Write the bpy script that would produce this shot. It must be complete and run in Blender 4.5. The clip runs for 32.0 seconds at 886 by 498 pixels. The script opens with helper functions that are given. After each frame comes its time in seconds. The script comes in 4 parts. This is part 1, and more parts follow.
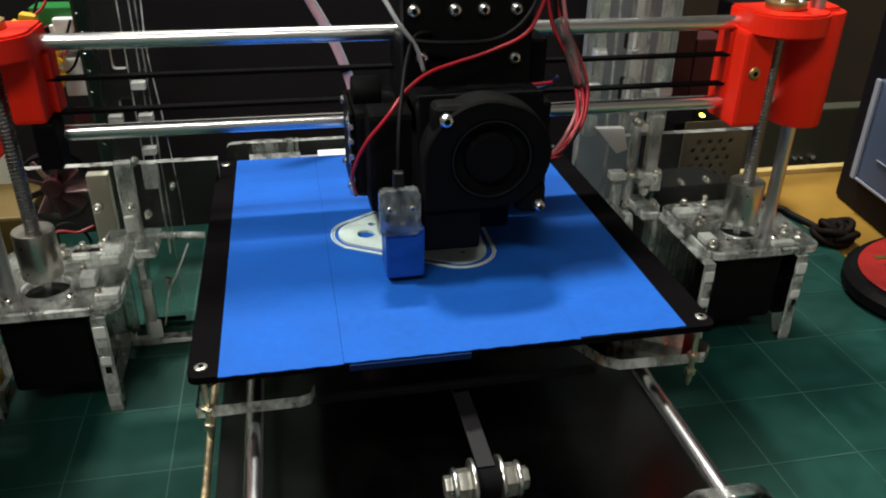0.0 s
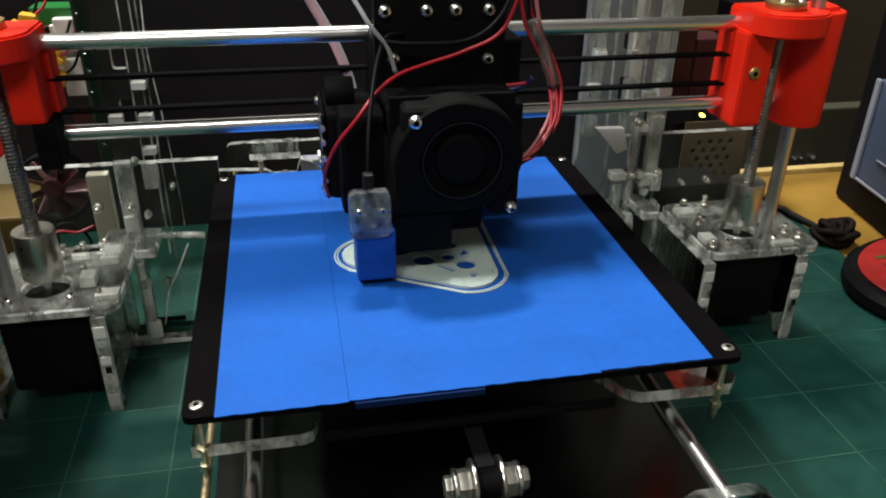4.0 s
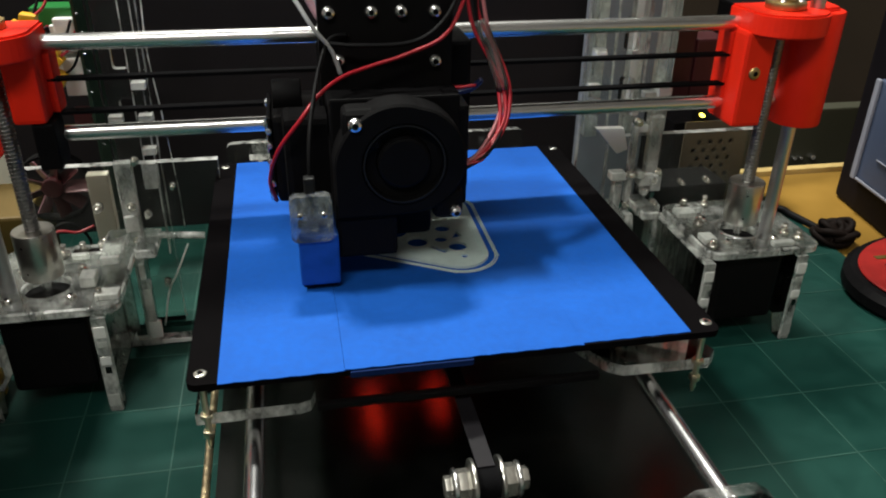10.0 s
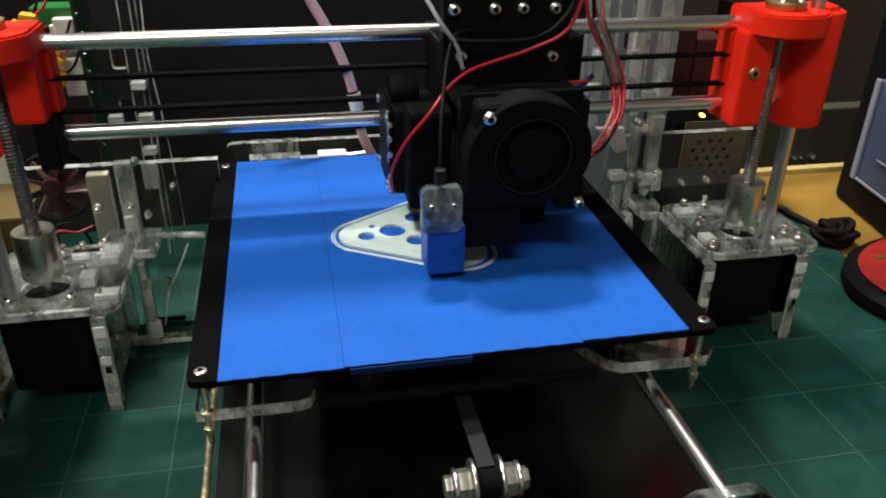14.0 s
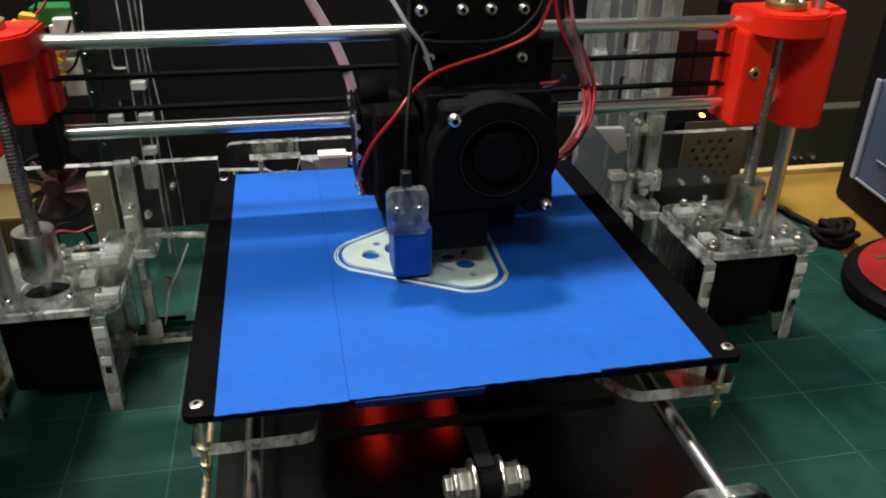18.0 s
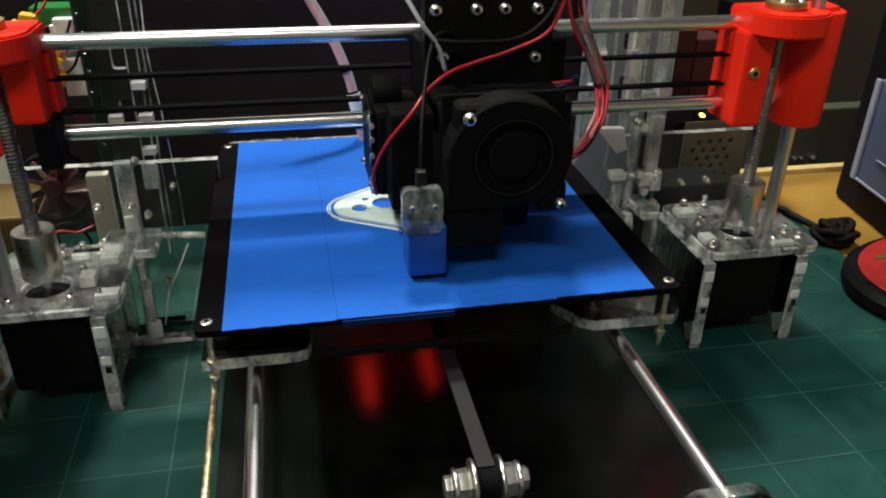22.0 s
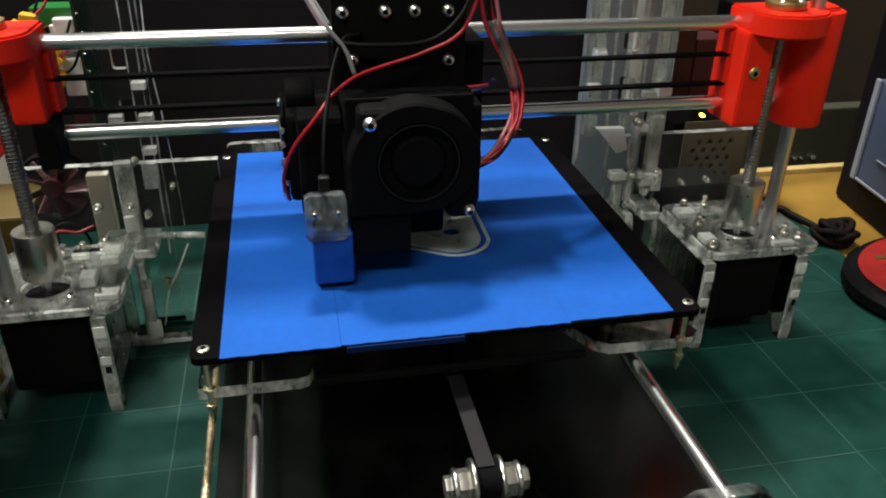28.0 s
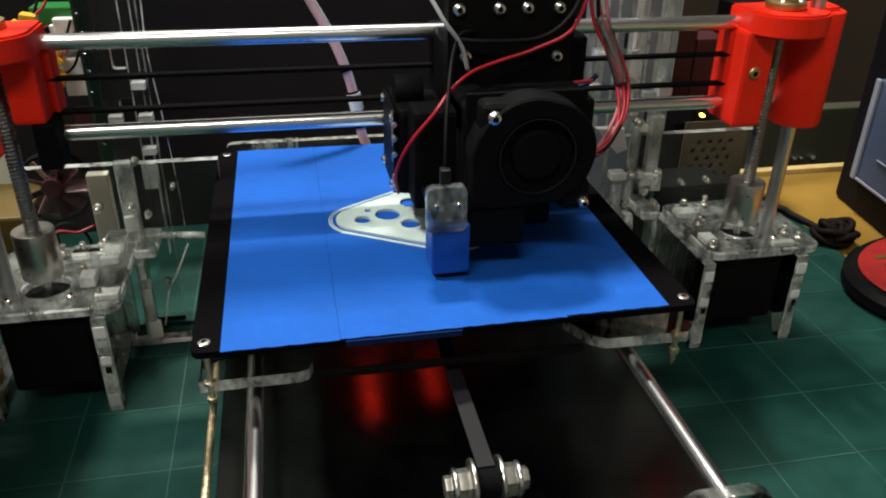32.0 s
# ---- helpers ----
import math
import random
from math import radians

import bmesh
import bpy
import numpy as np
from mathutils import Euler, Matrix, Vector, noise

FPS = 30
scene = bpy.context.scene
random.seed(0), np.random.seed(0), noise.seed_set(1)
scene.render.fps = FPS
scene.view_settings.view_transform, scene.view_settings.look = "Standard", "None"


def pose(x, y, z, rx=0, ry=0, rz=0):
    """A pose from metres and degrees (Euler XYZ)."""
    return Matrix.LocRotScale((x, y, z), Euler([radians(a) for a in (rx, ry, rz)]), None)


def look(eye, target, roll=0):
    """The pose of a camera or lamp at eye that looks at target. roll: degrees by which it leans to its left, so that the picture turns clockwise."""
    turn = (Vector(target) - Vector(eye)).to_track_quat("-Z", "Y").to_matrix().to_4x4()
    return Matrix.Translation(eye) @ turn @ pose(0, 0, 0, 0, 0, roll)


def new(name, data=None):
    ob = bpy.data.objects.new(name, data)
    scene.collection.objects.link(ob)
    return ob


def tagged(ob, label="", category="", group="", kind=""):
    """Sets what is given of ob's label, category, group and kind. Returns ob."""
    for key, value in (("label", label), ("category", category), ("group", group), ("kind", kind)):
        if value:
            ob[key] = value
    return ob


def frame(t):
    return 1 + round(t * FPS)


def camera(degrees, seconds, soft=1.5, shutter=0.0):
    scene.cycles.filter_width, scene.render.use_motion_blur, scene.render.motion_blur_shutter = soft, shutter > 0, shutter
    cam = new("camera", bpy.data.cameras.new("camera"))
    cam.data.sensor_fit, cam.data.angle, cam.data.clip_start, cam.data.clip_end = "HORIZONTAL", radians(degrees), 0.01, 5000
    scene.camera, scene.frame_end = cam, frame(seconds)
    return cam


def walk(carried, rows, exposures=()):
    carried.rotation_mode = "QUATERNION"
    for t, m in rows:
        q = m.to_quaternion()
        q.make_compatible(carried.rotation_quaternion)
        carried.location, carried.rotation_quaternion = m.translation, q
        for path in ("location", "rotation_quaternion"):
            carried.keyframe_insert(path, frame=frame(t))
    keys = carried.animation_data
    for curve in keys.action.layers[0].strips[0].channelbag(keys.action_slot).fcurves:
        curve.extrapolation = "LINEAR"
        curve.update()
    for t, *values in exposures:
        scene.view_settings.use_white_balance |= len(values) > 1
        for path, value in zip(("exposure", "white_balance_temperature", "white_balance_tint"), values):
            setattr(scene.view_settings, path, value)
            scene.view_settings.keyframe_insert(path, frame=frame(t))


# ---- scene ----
# The camera stands still, a little over the front of the printer.
cam = camera(58.82, 32.0, soft=2.0)
VIEW = look((-0.0629, -0.2274, 0.2847), (0.02549, 0.20427, 0.04831), 0.98)
walk(cam, [(0, VIEW), (32, VIEW)], exposures=[(0, 0.0), (32, 0.0)])

# ---- light ----
world = bpy.data.worlds.new("room_light")
scene.world = world
world.use_nodes = True
world.node_tree.nodes["Background"].inputs[0].default_value = (0.75, 0.85, 1.0, 1)
world.node_tree.nodes["Background"].inputs[1].default_value = 0.08


def tube_lamp(x, y, z, aim, watts, length, width):
    """A tube lamp outside the view."""
    d = bpy.data.lights.new("tube_lamp", "AREA")
    d.shape, d.size, d.size_y, d.energy, d.color = "RECTANGLE", length, width, watts, (1.0, 0.98, 0.91)
    new("tube_lamp", d).matrix_world = look((x, y, z), aim)


tube_lamp(-0.02, 0.80, 1.92, (0.0, 0.15, 0.1), 50.0, 0.28, 0.13)
tube_lamp(-0.80, 0.18, 1.45, (0.0, 0.15, 0.1), 24.0, 0.18, 0.10)
tube_lamp(-0.60, -1.15, 1.80, (-0.1, 0.15, 0.1), 18.0, 1.0, 0.14)


# ---- materials ----
def mat(name, color, rough=0.5, metal=0.0, vary=0.15, scale=60.0, bump=0.0, spec=0.5, detail=4.0, emit=None, strength=0.0, coat=0.0):
    m = bpy.data.materials.new(name)
    m.use_nodes = True
    nt = m.node_tree
    b = nt.nodes["Principled BSDF"]
    b.inputs["Roughness"].default_value = rough
    b.inputs["Metallic"].default_value = metal
    b.inputs["Specular IOR Level"].default_value = spec
    b.inputs["Coat Weight"].default_value = coat
    co = nt.nodes.new("ShaderNodeTexCoord")
    no = nt.nodes.new("ShaderNodeTexNoise")
    no.inputs["Scale"].default_value = scale
    no.inputs["Detail"].default_value = detail
    nt.links.new(co.outputs["Object"], no.inputs["Vector"])
    big = nt.nodes.new("ShaderNodeTexNoise")
    big.inputs["Scale"].default_value = scale / 7
    nt.links.new(co.outputs["Object"], big.inputs["Vector"])
    add = nt.nodes.new("ShaderNodeMath")
    add.operation = "ADD"
    nt.links.new(no.outputs["Fac"], add.inputs[0])
    nt.links.new(big.outputs["Fac"], add.inputs[1])
    ramp = nt.nodes.new("ShaderNodeMapRange")
    ramp.inputs["From Min"].default_value = 0.6
    ramp.inputs["From Max"].default_value = 1.4
    ramp.inputs["To Min"].default_value = 1 - vary
    ramp.inputs["To Max"].default_value = 1 + vary
    nt.links.new(add.outputs[0], ramp.inputs["Value"])
    mul = nt.nodes.new("ShaderNodeVectorMath")
    mul.operation = "SCALE"
    mul.inputs[0].default_value = color[:3]
    nt.links.new(ramp.outputs[0], mul.inputs["Scale"])
    nt.links.new(mul.outputs["Vector"], b.inputs["Base Color"])
    rr = nt.nodes.new("ShaderNodeMapRange")
    rr.inputs["From Min"].default_value = 0.6
    rr.inputs["From Max"].default_value = 1.4
    rr.inputs["To Min"].default_value = max(0.02, rough * (1 - vary))
    rr.inputs["To Max"].default_value = min(1, rough * (1 + vary))
    nt.links.new(add.outputs[0], rr.inputs["Value"])
    nt.links.new(rr.outputs[0], b.inputs["Roughness"])
    if bump:
        bp = nt.nodes.new("ShaderNodeBump")
        bp.inputs["Strength"].default_value = bump
        bp.inputs["Distance"].default_value = 0.0005
        nt.links.new(no.outputs["Fac"], bp.inputs["Height"])
        nt.links.new(bp.outputs[0], b.inputs["Normal"])
    if emit:
        b.inputs["Emission Color"].default_value = (*emit, 1)
        b.inputs["Emission Strength"].default_value = strength
    return m


def clear_mat(name, tint, milky, gloss_rough=0.06, bend=0.5, patch=130, wave=0.25, low=0.15, ior=1.49):
    """Clear plastic: see-through and partly bending the light, with a gloss and patchy milky scatter."""
    m = bpy.data.materials.new(name)
    m.use_nodes = True
    nt = m.node_tree
    nt.nodes.remove(nt.nodes["Principled BSDF"])
    out = nt.nodes["Material Output"]

    def mixed(factor, a, b):
        mx = nt.nodes.new("ShaderNodeMixShader")
        if isinstance(factor, float):
            mx.inputs[0].default_value = factor
        else:
            nt.links.new(factor, mx.inputs[0])
        nt.links.new(a.outputs[0], mx.inputs[1])
        nt.links.new(b.outputs[0], mx.inputs[2])
        return mx

    co = nt.nodes.new("ShaderNodeTexCoord")
    no = nt.nodes.new("ShaderNodeTexNoise")
    no.inputs["Scale"].default_value = patch
    no.inputs["Detail"].default_value = 5
    no.inputs["Roughness"].default_value = 0.65
    mp = nt.nodes.new("ShaderNodeMapping")
    mp.inputs["Scale"].default_value = (1.0, 1.0, 0.6)
    nt.links.new(co.outputs["Object"], mp.inputs["Vector"])
    nt.links.new(mp.outputs[0], no.inputs["Vector"])
    bp = nt.nodes.new("ShaderNodeBump")
    bp.inputs["Strength"].default_value = wave
    bp.inputs["Distance"].default_value = 0.001
    nt.links.new(no.outputs["Fac"], bp.inputs["Height"])
    tr = nt.nodes.new("ShaderNodeBsdfTransparent")
    tr.inputs[0].default_value = (*tint, 1)
    gs = nt.nodes.new("ShaderNodeBsdfGlass")
    gs.inputs["Color"].default_value = (*tint, 1)
    gs.inputs["Roughness"].default_value = gloss_rough
    gs.inputs["IOR"].default_value = 1.49
    nt.links.new(bp.outputs[0], gs.inputs["Normal"])
    df = nt.nodes.new("ShaderNodeBsdfTranslucent")
    df.inputs[0].default_value = (0.90, 0.92, 0.88, 1)
    d2 = nt.nodes.new("ShaderNodeBsdfDiffuse")
    d2.inputs[0].default_value = (0.90, 0.92, 0.88, 1)
    mr = nt.nodes.new("ShaderNodeMapRange")
    mr.inputs["From Min"].default_value = 0.40
    mr.inputs["From Max"].default_value = 0.64
    mr.inputs["To Min"].default_value = milky * low
    mr.inputs["To Max"].default_value = min(0.95, milky * 1.7)
    nt.links.new(no.outputs["Fac"], mr.inputs["Value"])
    body = mixed(mr.outputs[0], mixed(bend, tr, gs), mixed(0.5, df, d2))
    gl = nt.nodes.new("ShaderNodeBsdfGlossy")
    gl.inputs["Roughness"].default_value = gloss_rough
    nt.links.new(bp.outputs[0], gl.inputs["Normal"])
    fr = nt.nodes.new("ShaderNodeFresnel")
    fr.inputs["IOR"].default_value = ior
    nt.links.new(mixed(fr.outputs[0], body, gl).outputs[0], out.inputs["Surface"])
    return m


CLEAR = clear_mat("clear_acrylic", (0.95, 0.97, 0.955), 0.006, 0.03, 0.0, 40, 0.0, ior=1.22)
# cut edges scatter; extra milkiness stands in for light piped out through them
EDGE = clear_mat("cut_acrylic_edge", (0.95, 0.98, 0.96), 0.80, 0.08, 0.6, 80, 0.35, 0.12)
BLACK = mat("black_plastic", (0.0042, 0.0040, 0.0044), 0.6, vary=0.25, scale=120, bump=0.15, spec=0.05)
DARK = mat("black_painted_metal", (0.0046, 0.0042, 0.0045), 0.5, vary=0.2, scale=90, bump=0.1, spec=0.08)
RUBBER = mat("black_rubber", (0.004, 0.004, 0.0045), 0.8, vary=0.2, scale=200, bump=0.3, spec=0.04)
BEDBLACK = mat("black_coated_plate", (0.0034, 0.0030, 0.0033), 0.85, vary=0.3, scale=70, spec=0.01)
BRUSHED = mat("drawn_steel_rod", (0.90, 0.89, 0.91), 0.23, 1.0, vary=0.06, scale=150)
STEEL = mat("polished_steel", (0.86, 0.86, 0.86), 0.25, 1.0, vary=0.06, scale=150)
RODGREY = mat("satin_steel_rod", (0.62, 0.62, 0.63), 0.36, 1.0, vary=0.08, scale=150)
DULL = mat("turned_aluminium", (0.58, 0.57, 0.53), 0.29, 1.0, vary=0.15, scale=220, bump=0.2)
CHROME = mat("chromed_steel", (0.9, 0.9, 0.9), 0.26, 1.0, vary=0.05)
SCREW = mat("worn_screw_steel", (0.66, 0.64, 0.58), 0.24, 0.9, vary=0.2, scale=400)
THREAD = mat("dark_threaded_steel", (0.26, 0.25, 0.24), 0.5, 1.0, vary=0.2, scale=300)
PALEBRASS = mat("pale_nickelled_brass", (0.78, 0.70, 0.52), 0.32, 1.0, vary=0.2, scale=200)
ROUGHBRASS = mat("pale_threaded_brass", (0.86, 0.70, 0.44), 0.5, 1.0, vary=0.35, scale=320, bump=0.4)
BRASS = mat("dull_brass", (0.50, 0.36, 0.16), 0.42, 1.0, vary=0.2, scale=200)
RED = mat("red_printed_plastic", (0.82, 0.022, 0.007), 0.45, vary=0.08, scale=90, bump=0.1, spec=0.22)
TAPE = mat("blue_masking_tape", (0.0070, 0.082, 0.390), 0.65, vary=0.13, scale=260, bump=0.35, spec=0.14)
SENSOR = mat("blue_sensor_plastic", (0.005, 0.062, 0.33), 0.45, vary=0.45, scale=110, bump=0.1)
CREAM = mat("pale_cream_filament", (0.52, 0.63, 0.60), 0.45, vary=0.10, scale=220, bump=0.3)
MATGREEN = mat("green_cutting_mat_vinyl", (0.0047, 0.0345, 0.027), 0.5, vary=0.3, scale=60, bump=0.15, spec=0.2)
MATLINE = mat("pale_green_print", (0.014, 0.062, 0.047), 0.6, vary=0.6, scale=70)
WIRE_RED = mat("red_wire_sheath", (0.34, 0.008, 0.018), 0.38, vary=0.15)
WIRE_BLACK = mat("black_wire_sheath", (0.005, 0.005, 0.0055), 0.5, vary=0.12, spec=0.10)
WIRE_GREY = mat("milky_tube_plastic", (0.45, 0.45, 0.46), 0.3, vary=0.1)
WIRE_WHITE = mat("white_wire_sheath", (0.62, 0.58, 0.56), 0.4, vary=0.12)
WIRE_PINK = mat("pink_cable_sleeve", (0.72, 0.42, 0.43), 0.35, vary=0.2, scale=180)
YELLOWP = mat("yellow_plug_plastic", (0.62, 0.34, 0.015), 0.45, vary=0.15)
WHITEP = mat("white_plastic_and_glints", (0.72, 0.73, 0.70), 0.5, vary=0.1)
PCB = mat("green_circuit_board", (0.004, 0.022, 0.010), 0.4, vary=0.3, scale=150)
WOOD = mat("honey_varnished_wood", (0.24, 0.135, 0.022), 0.4, vary=0.22, scale=30, bump=0.1)
WALLM = mat("dark_brown_wall_paint", (0.028, 0.017, 0.007), 0.8, vary=0.2, scale=12)
PLASTER = mat("grey_plaster", (0.33, 0.325, 0.31), 0.85, vary=0.08, scale=10)
BOARDM = mat("black_foam_board", (0.0120, 0.0103, 0.0112), 0.65, vary=0.2, scale=25, spec=0.1)
CRATEM = mat("dark_violet_black_plastic", (0.0045, 0.0036, 0.0050), 0.6, vary=0.2, scale=60, spec=0.1)
DRAWERM = mat("smoky_blue_plastic", (0.050, 0.068, 0.115), 0.4, vary=0.15, scale=30)
MAROON = mat("maroon_plastic", (0.042, 0.0035, 0.0055), 0.45, vary=0.2)
LEDY = mat("yellow_lamp_glow", (0.8, 0.7, 0.1), 0.4, emit=(1.0, 0.8, 0.1), strength=5.0)
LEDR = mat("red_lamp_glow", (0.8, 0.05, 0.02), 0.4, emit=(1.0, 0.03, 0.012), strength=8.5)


# ---- mesh tools ----
def mesh_of(name, bm, mats):
    me = bpy.data.meshes.new(name)
    bm.to_mesh(me)
    bm.free()
    for m in mats if isinstance(mats, (list, tuple)) else [mats]:
        me.materials.append(m)
    return me


def part(name, bm, material, parent, label=""):
    ob = new(name, mesh_of(name, bm, material))
    ob.parent = parent
    return tagged(ob, label)


def thing(name, bm, material, label, category, kind="", group=""):
    return tagged(new(name, mesh_of(name, bm, material)), label, category, group, kind)


def base(name, label, category, at=(0, 0, 0), group=""):
    ob = new(name)
    ob.location = at
    return tagged(ob, label, category, group)


def smooth(bm):
    for f in bm.faces:
        f.smooth = True
    return bm


def box(x0, x1, y0, y1, z0, z1, bevel=0.0006, bm=None, seg=2):
    b = bmesh.new()
    bmesh.ops.create_cube(b, size=1)
    for v in b.verts:
        v.co = ((x0 + x1) / 2 + v.co.x * (x1 - x0), (y0 + y1) / 2 + v.co.y * (y1 - y0), (z0 + z1) / 2 + v.co.z * (z1 - z0))
    if bevel:
        bmesh.ops.bevel(b, geom=b.edges[:], offset=bevel, segments=seg, affect="EDGES", profile=0.6)
    return join(bm, b)


def join(bm, b):
    if bm is None:
        return b
    me = bpy.data.meshes.new("piece")
    b.to_mesh(me)
    b.free()
    bm.from_mesh(me)
    bpy.data.meshes.remove(me)
    return bm


def cyl(p0, p1, r, bm=None, seg=24, r2=None, bevel=0.0):
    b = bmesh.new()
    p0, p1 = Vector(p0), Vector(p1)
    bmesh.ops.create_cone(b, cap_ends=True, segments=seg, radius1=r, radius2=r if r2 is None else r2, depth=(p1 - p0).length)
    if bevel:
        rim = [e for e in b.edges if abs(e.verts[0].co.z - e.verts[1].co.z) < 1e-7]
        bmesh.ops.bevel(b, geom=rim, offset=bevel, segments=2, affect="EDGES", profile=0.5)
    for f in b.faces:
        f.smooth = len(f.verts) == 4
    for e in b.edges:
        if e.calc_face_angle(0) > 0.6:
            e.smooth = False
    b.transform(Matrix.Translation((p0 + p1) / 2) @ (p1 - p0).to_track_quat("Z", "Y").to_matrix().to_4x4())
    return join(bm, b)


def ring(p0, p1, r, hole, bm=None, seg=32):
    """A washer or tube with a round hole, from p0 to p1."""
    b = bmesh.new()
    p0, p1 = Vector(p0), Vector(p1)
    d = (p1 - p0).length
    rows = []
    for rr, z in ((r, 0), (r, d), (hole, d), (hole, 0)):
        rows.append([b.verts.new((rr * math.cos(2 * math.pi * k / seg), rr * math.sin(2 * math.pi * k / seg), z)) for k in range(seg)])
    for i in range(4):
        for k in range(seg):
            f = b.faces.new((rows[i][k], rows[i][(k + 1) % seg], rows[(i + 1) % 4][(k + 1) % seg], rows[(i + 1) % 4][k]))
            f.smooth = i in (0, 2)
    for e in b.edges:
        if e.calc_face_angle(0) > 0.6:
            e.smooth = False
    b.transform(Matrix.Translation(p0) @ (p1 - p0).to_track_quat("Z", "Y").to_matrix().to_4x4())
    return join(bm, b)


def curve_points(pts, n=8):
    """A smooth line through the points."""
    P = [Vector(p) for p in pts]
    P = [2 * P[0] - P[1]] + P + [2 * P[-1] - P[-2]]
    out = []
    for i in range(1, len(P) - 2):
        a, b, c, d = P[i - 1:i + 3]
        for k in range(n):
            t = k / n
            out.append(0.5 * (2 * b + (c - a) * t + (2 * a - 5 * b + 4 * c - d) * t * t + (3 * b - a - 3 * c + d) * t ** 3))
    return out + [P[-2]]


def hose(pts, r, bm=None, seg=8, n=8):
    line = curve_points(pts, n)
    b = bmesh.new()
    rows = []
    side = None
    for i, p in enumerate(line):
        t = (line[min(i + 1, len(line) - 1)] - line[max(i - 1, 0)]).normalized()
        if side is None:
            side = t.orthogonal().normalized()
        side = (side - t * side.dot(t)).normalized()
        up = t.cross(side)
        rows.append([b.verts.new(p + r * (math.cos(2 * math.pi * k / seg) * side + math.sin(2 * math.pi * k / seg) * up)) for k in range(seg)])
    for i in range(len(rows) - 1):
        for k in range(seg):
            f = b.faces.new((rows[i][k], rows[i][(k + 1) % seg], rows[i + 1][(k + 1) % seg], rows[i + 1][k]))
            f.smooth = True
    b.faces.new(rows[0][::-1])
    b.faces.new(rows[-1])
    return join(bm, b)


def sheet(outline, axis, a0, a1, holes=(), cut=1, chamfer=0.0):
    """A flat plate: an outline in the plane across the axis, from a0 to a1 along it. Faces take material 0, the cut edges material `cut`."""
    b = bmesh.new()

    def at(u, v, w):
        return {"x": (w, u, v), "y": (u, w, v), "z": (u, v, w)}[axis]

    loops = [[b.verts.new(at(u, v, a0)) for u, v in o] for o in (outline, *holes)]
    edges = [b.edges.new((l[i], l[(i + 1) % len(l)])) for l in loops for i in range(len(l))]
    bmesh.ops.triangle_fill(b, use_beauty=True, edges=edges, use_dissolve=False)
    faces = b.faces[:]
    got = bmesh.ops.extrude_face_region(b, geom=faces)
    move = Vector(at(0, 0, a1 - a0))
    bmesh.ops.translate(b, verts=[v for v in got["geom"] if isinstance(v, bmesh.types.BMVert)], vec=move)
    bmesh.ops.recalc_face_normals(b, faces=b.faces[:])
    k = "xyz".index(axis)
    for f in b.faces:
        f.material_index = 0 if abs(f.normal[k]) > 0.9 else cut
    if chamfer:
        rim = [e for e in b.edges if len(e.link_faces) == 2 and (abs(e.link_faces[0].normal[k]) > 0.9) != (abs(e.link_faces[1].normal[k]) > 0.9)]
        bmesh.ops.bevel(b, geom=rim, offset=chamfer, segments=1, affect="EDGES", material=cut)
    return b


def rounded(x0, x1, y0, y1, r=0.004, n=5):
    pts = []
    for cx, cy, a in ((x1 - r, y1 - r, 0), (x0 + r, y1 - r, 90), (x0 + r, y0 + r, 180), (x1 - r, y0 + r, 270)):
        for k in range(n + 1):
            t = radians(a + 90 * k / n)
            pts.append((cx + r * math.cos(t), cy + r * math.sin(t)))
    return pts


def circle(cx, cy, r, n=28):
    return [(cx + r * math.cos(2 * math.pi * k / n), cy + r * math.sin(2 * math.pi * k / n)) for k in range(n)]


def screw(x, y, z, way=(0, -1, 0), r=0.0028, h=0.0028, parent=None, name="screw", material=None, label=""):
    """A round-headed socket screw whose head stands out of the point along `way`."""
    w = Vector(way)
    p = Vector((x, y, z))
    bm = cyl(p, p + w * h * 0.45, r, seg=16)
    cyl(p + w * h * 0.45, p + w * h * 0.8, r, bm, 16, r * 0.82)
    cyl(p + w * h * 0.8, p + w * h, r * 0.82, bm, 16, r * 0.5)
    n = len(bm.faces)
    cyl(p + w * h * 0.9, p + w * (h + 0.00015), r * 0.46, bm, 6)
    bm.faces.ensure_lookup_table()
    for k in range(n, len(bm.faces)):
        bm.faces[k].material_index = 1
    return part(name, bm, [material or SCREW, RUBBER], parent, label)


FANGREY = mat("dark_grey_plastic", (0.008, 0.008, 0.0085), 0.5, vary=0.3, scale=80, spec=0.2)
GREYP = mat("grey_blue_plastic", (0.20, 0.21, 0.25), 0.5, vary=0.10, scale=30)
PSUM = mat("brownish_sheet_steel", (0.085, 0.070, 0.043), 0.6, 0.1, vary=0.3, scale=60)
BEIGE = mat("beige_plastic", (0.50, 0.47, 0.38), 0.5, vary=0.15, scale=60)
CLAMP = clear_mat("cloudy_acrylic", (0.72, 0.78, 0.79), 0.16, 0.1, 0.5, 220, 0.4)
WIRE_DUSTY = mat("dusty_pink_wire_sheath", (0.36, 0.12, 0.13), 0.4, vary=0.2)
WIRE_BLUE = mat("blue_wire_sheath", (0.006, 0.012, 0.06), 0.4, vary=0.15)
OCHRE = mat("ochre_card", (0.078, 0.047, 0.0025), 0.6, vary=0.25, scale=40)
# milky patches stand in for whitish reflections on the clear plates
SHEEN = clear_mat("sheen_patched_acrylic", (0.96, 0.98, 0.96), 0.13, 0.04, 0.35, 70, 0.2)
FROST = clear_mat("frosted_acrylic", (0.92, 0.95, 0.93), 0.74, 0.12, 0.5, 70, 0.3, 0.35)
HAZY = clear_mat("hazy_acrylic", (0.95, 0.97, 0.955), 0.010, 0.35, 0.0, 40, 0.0, ior=1.3)
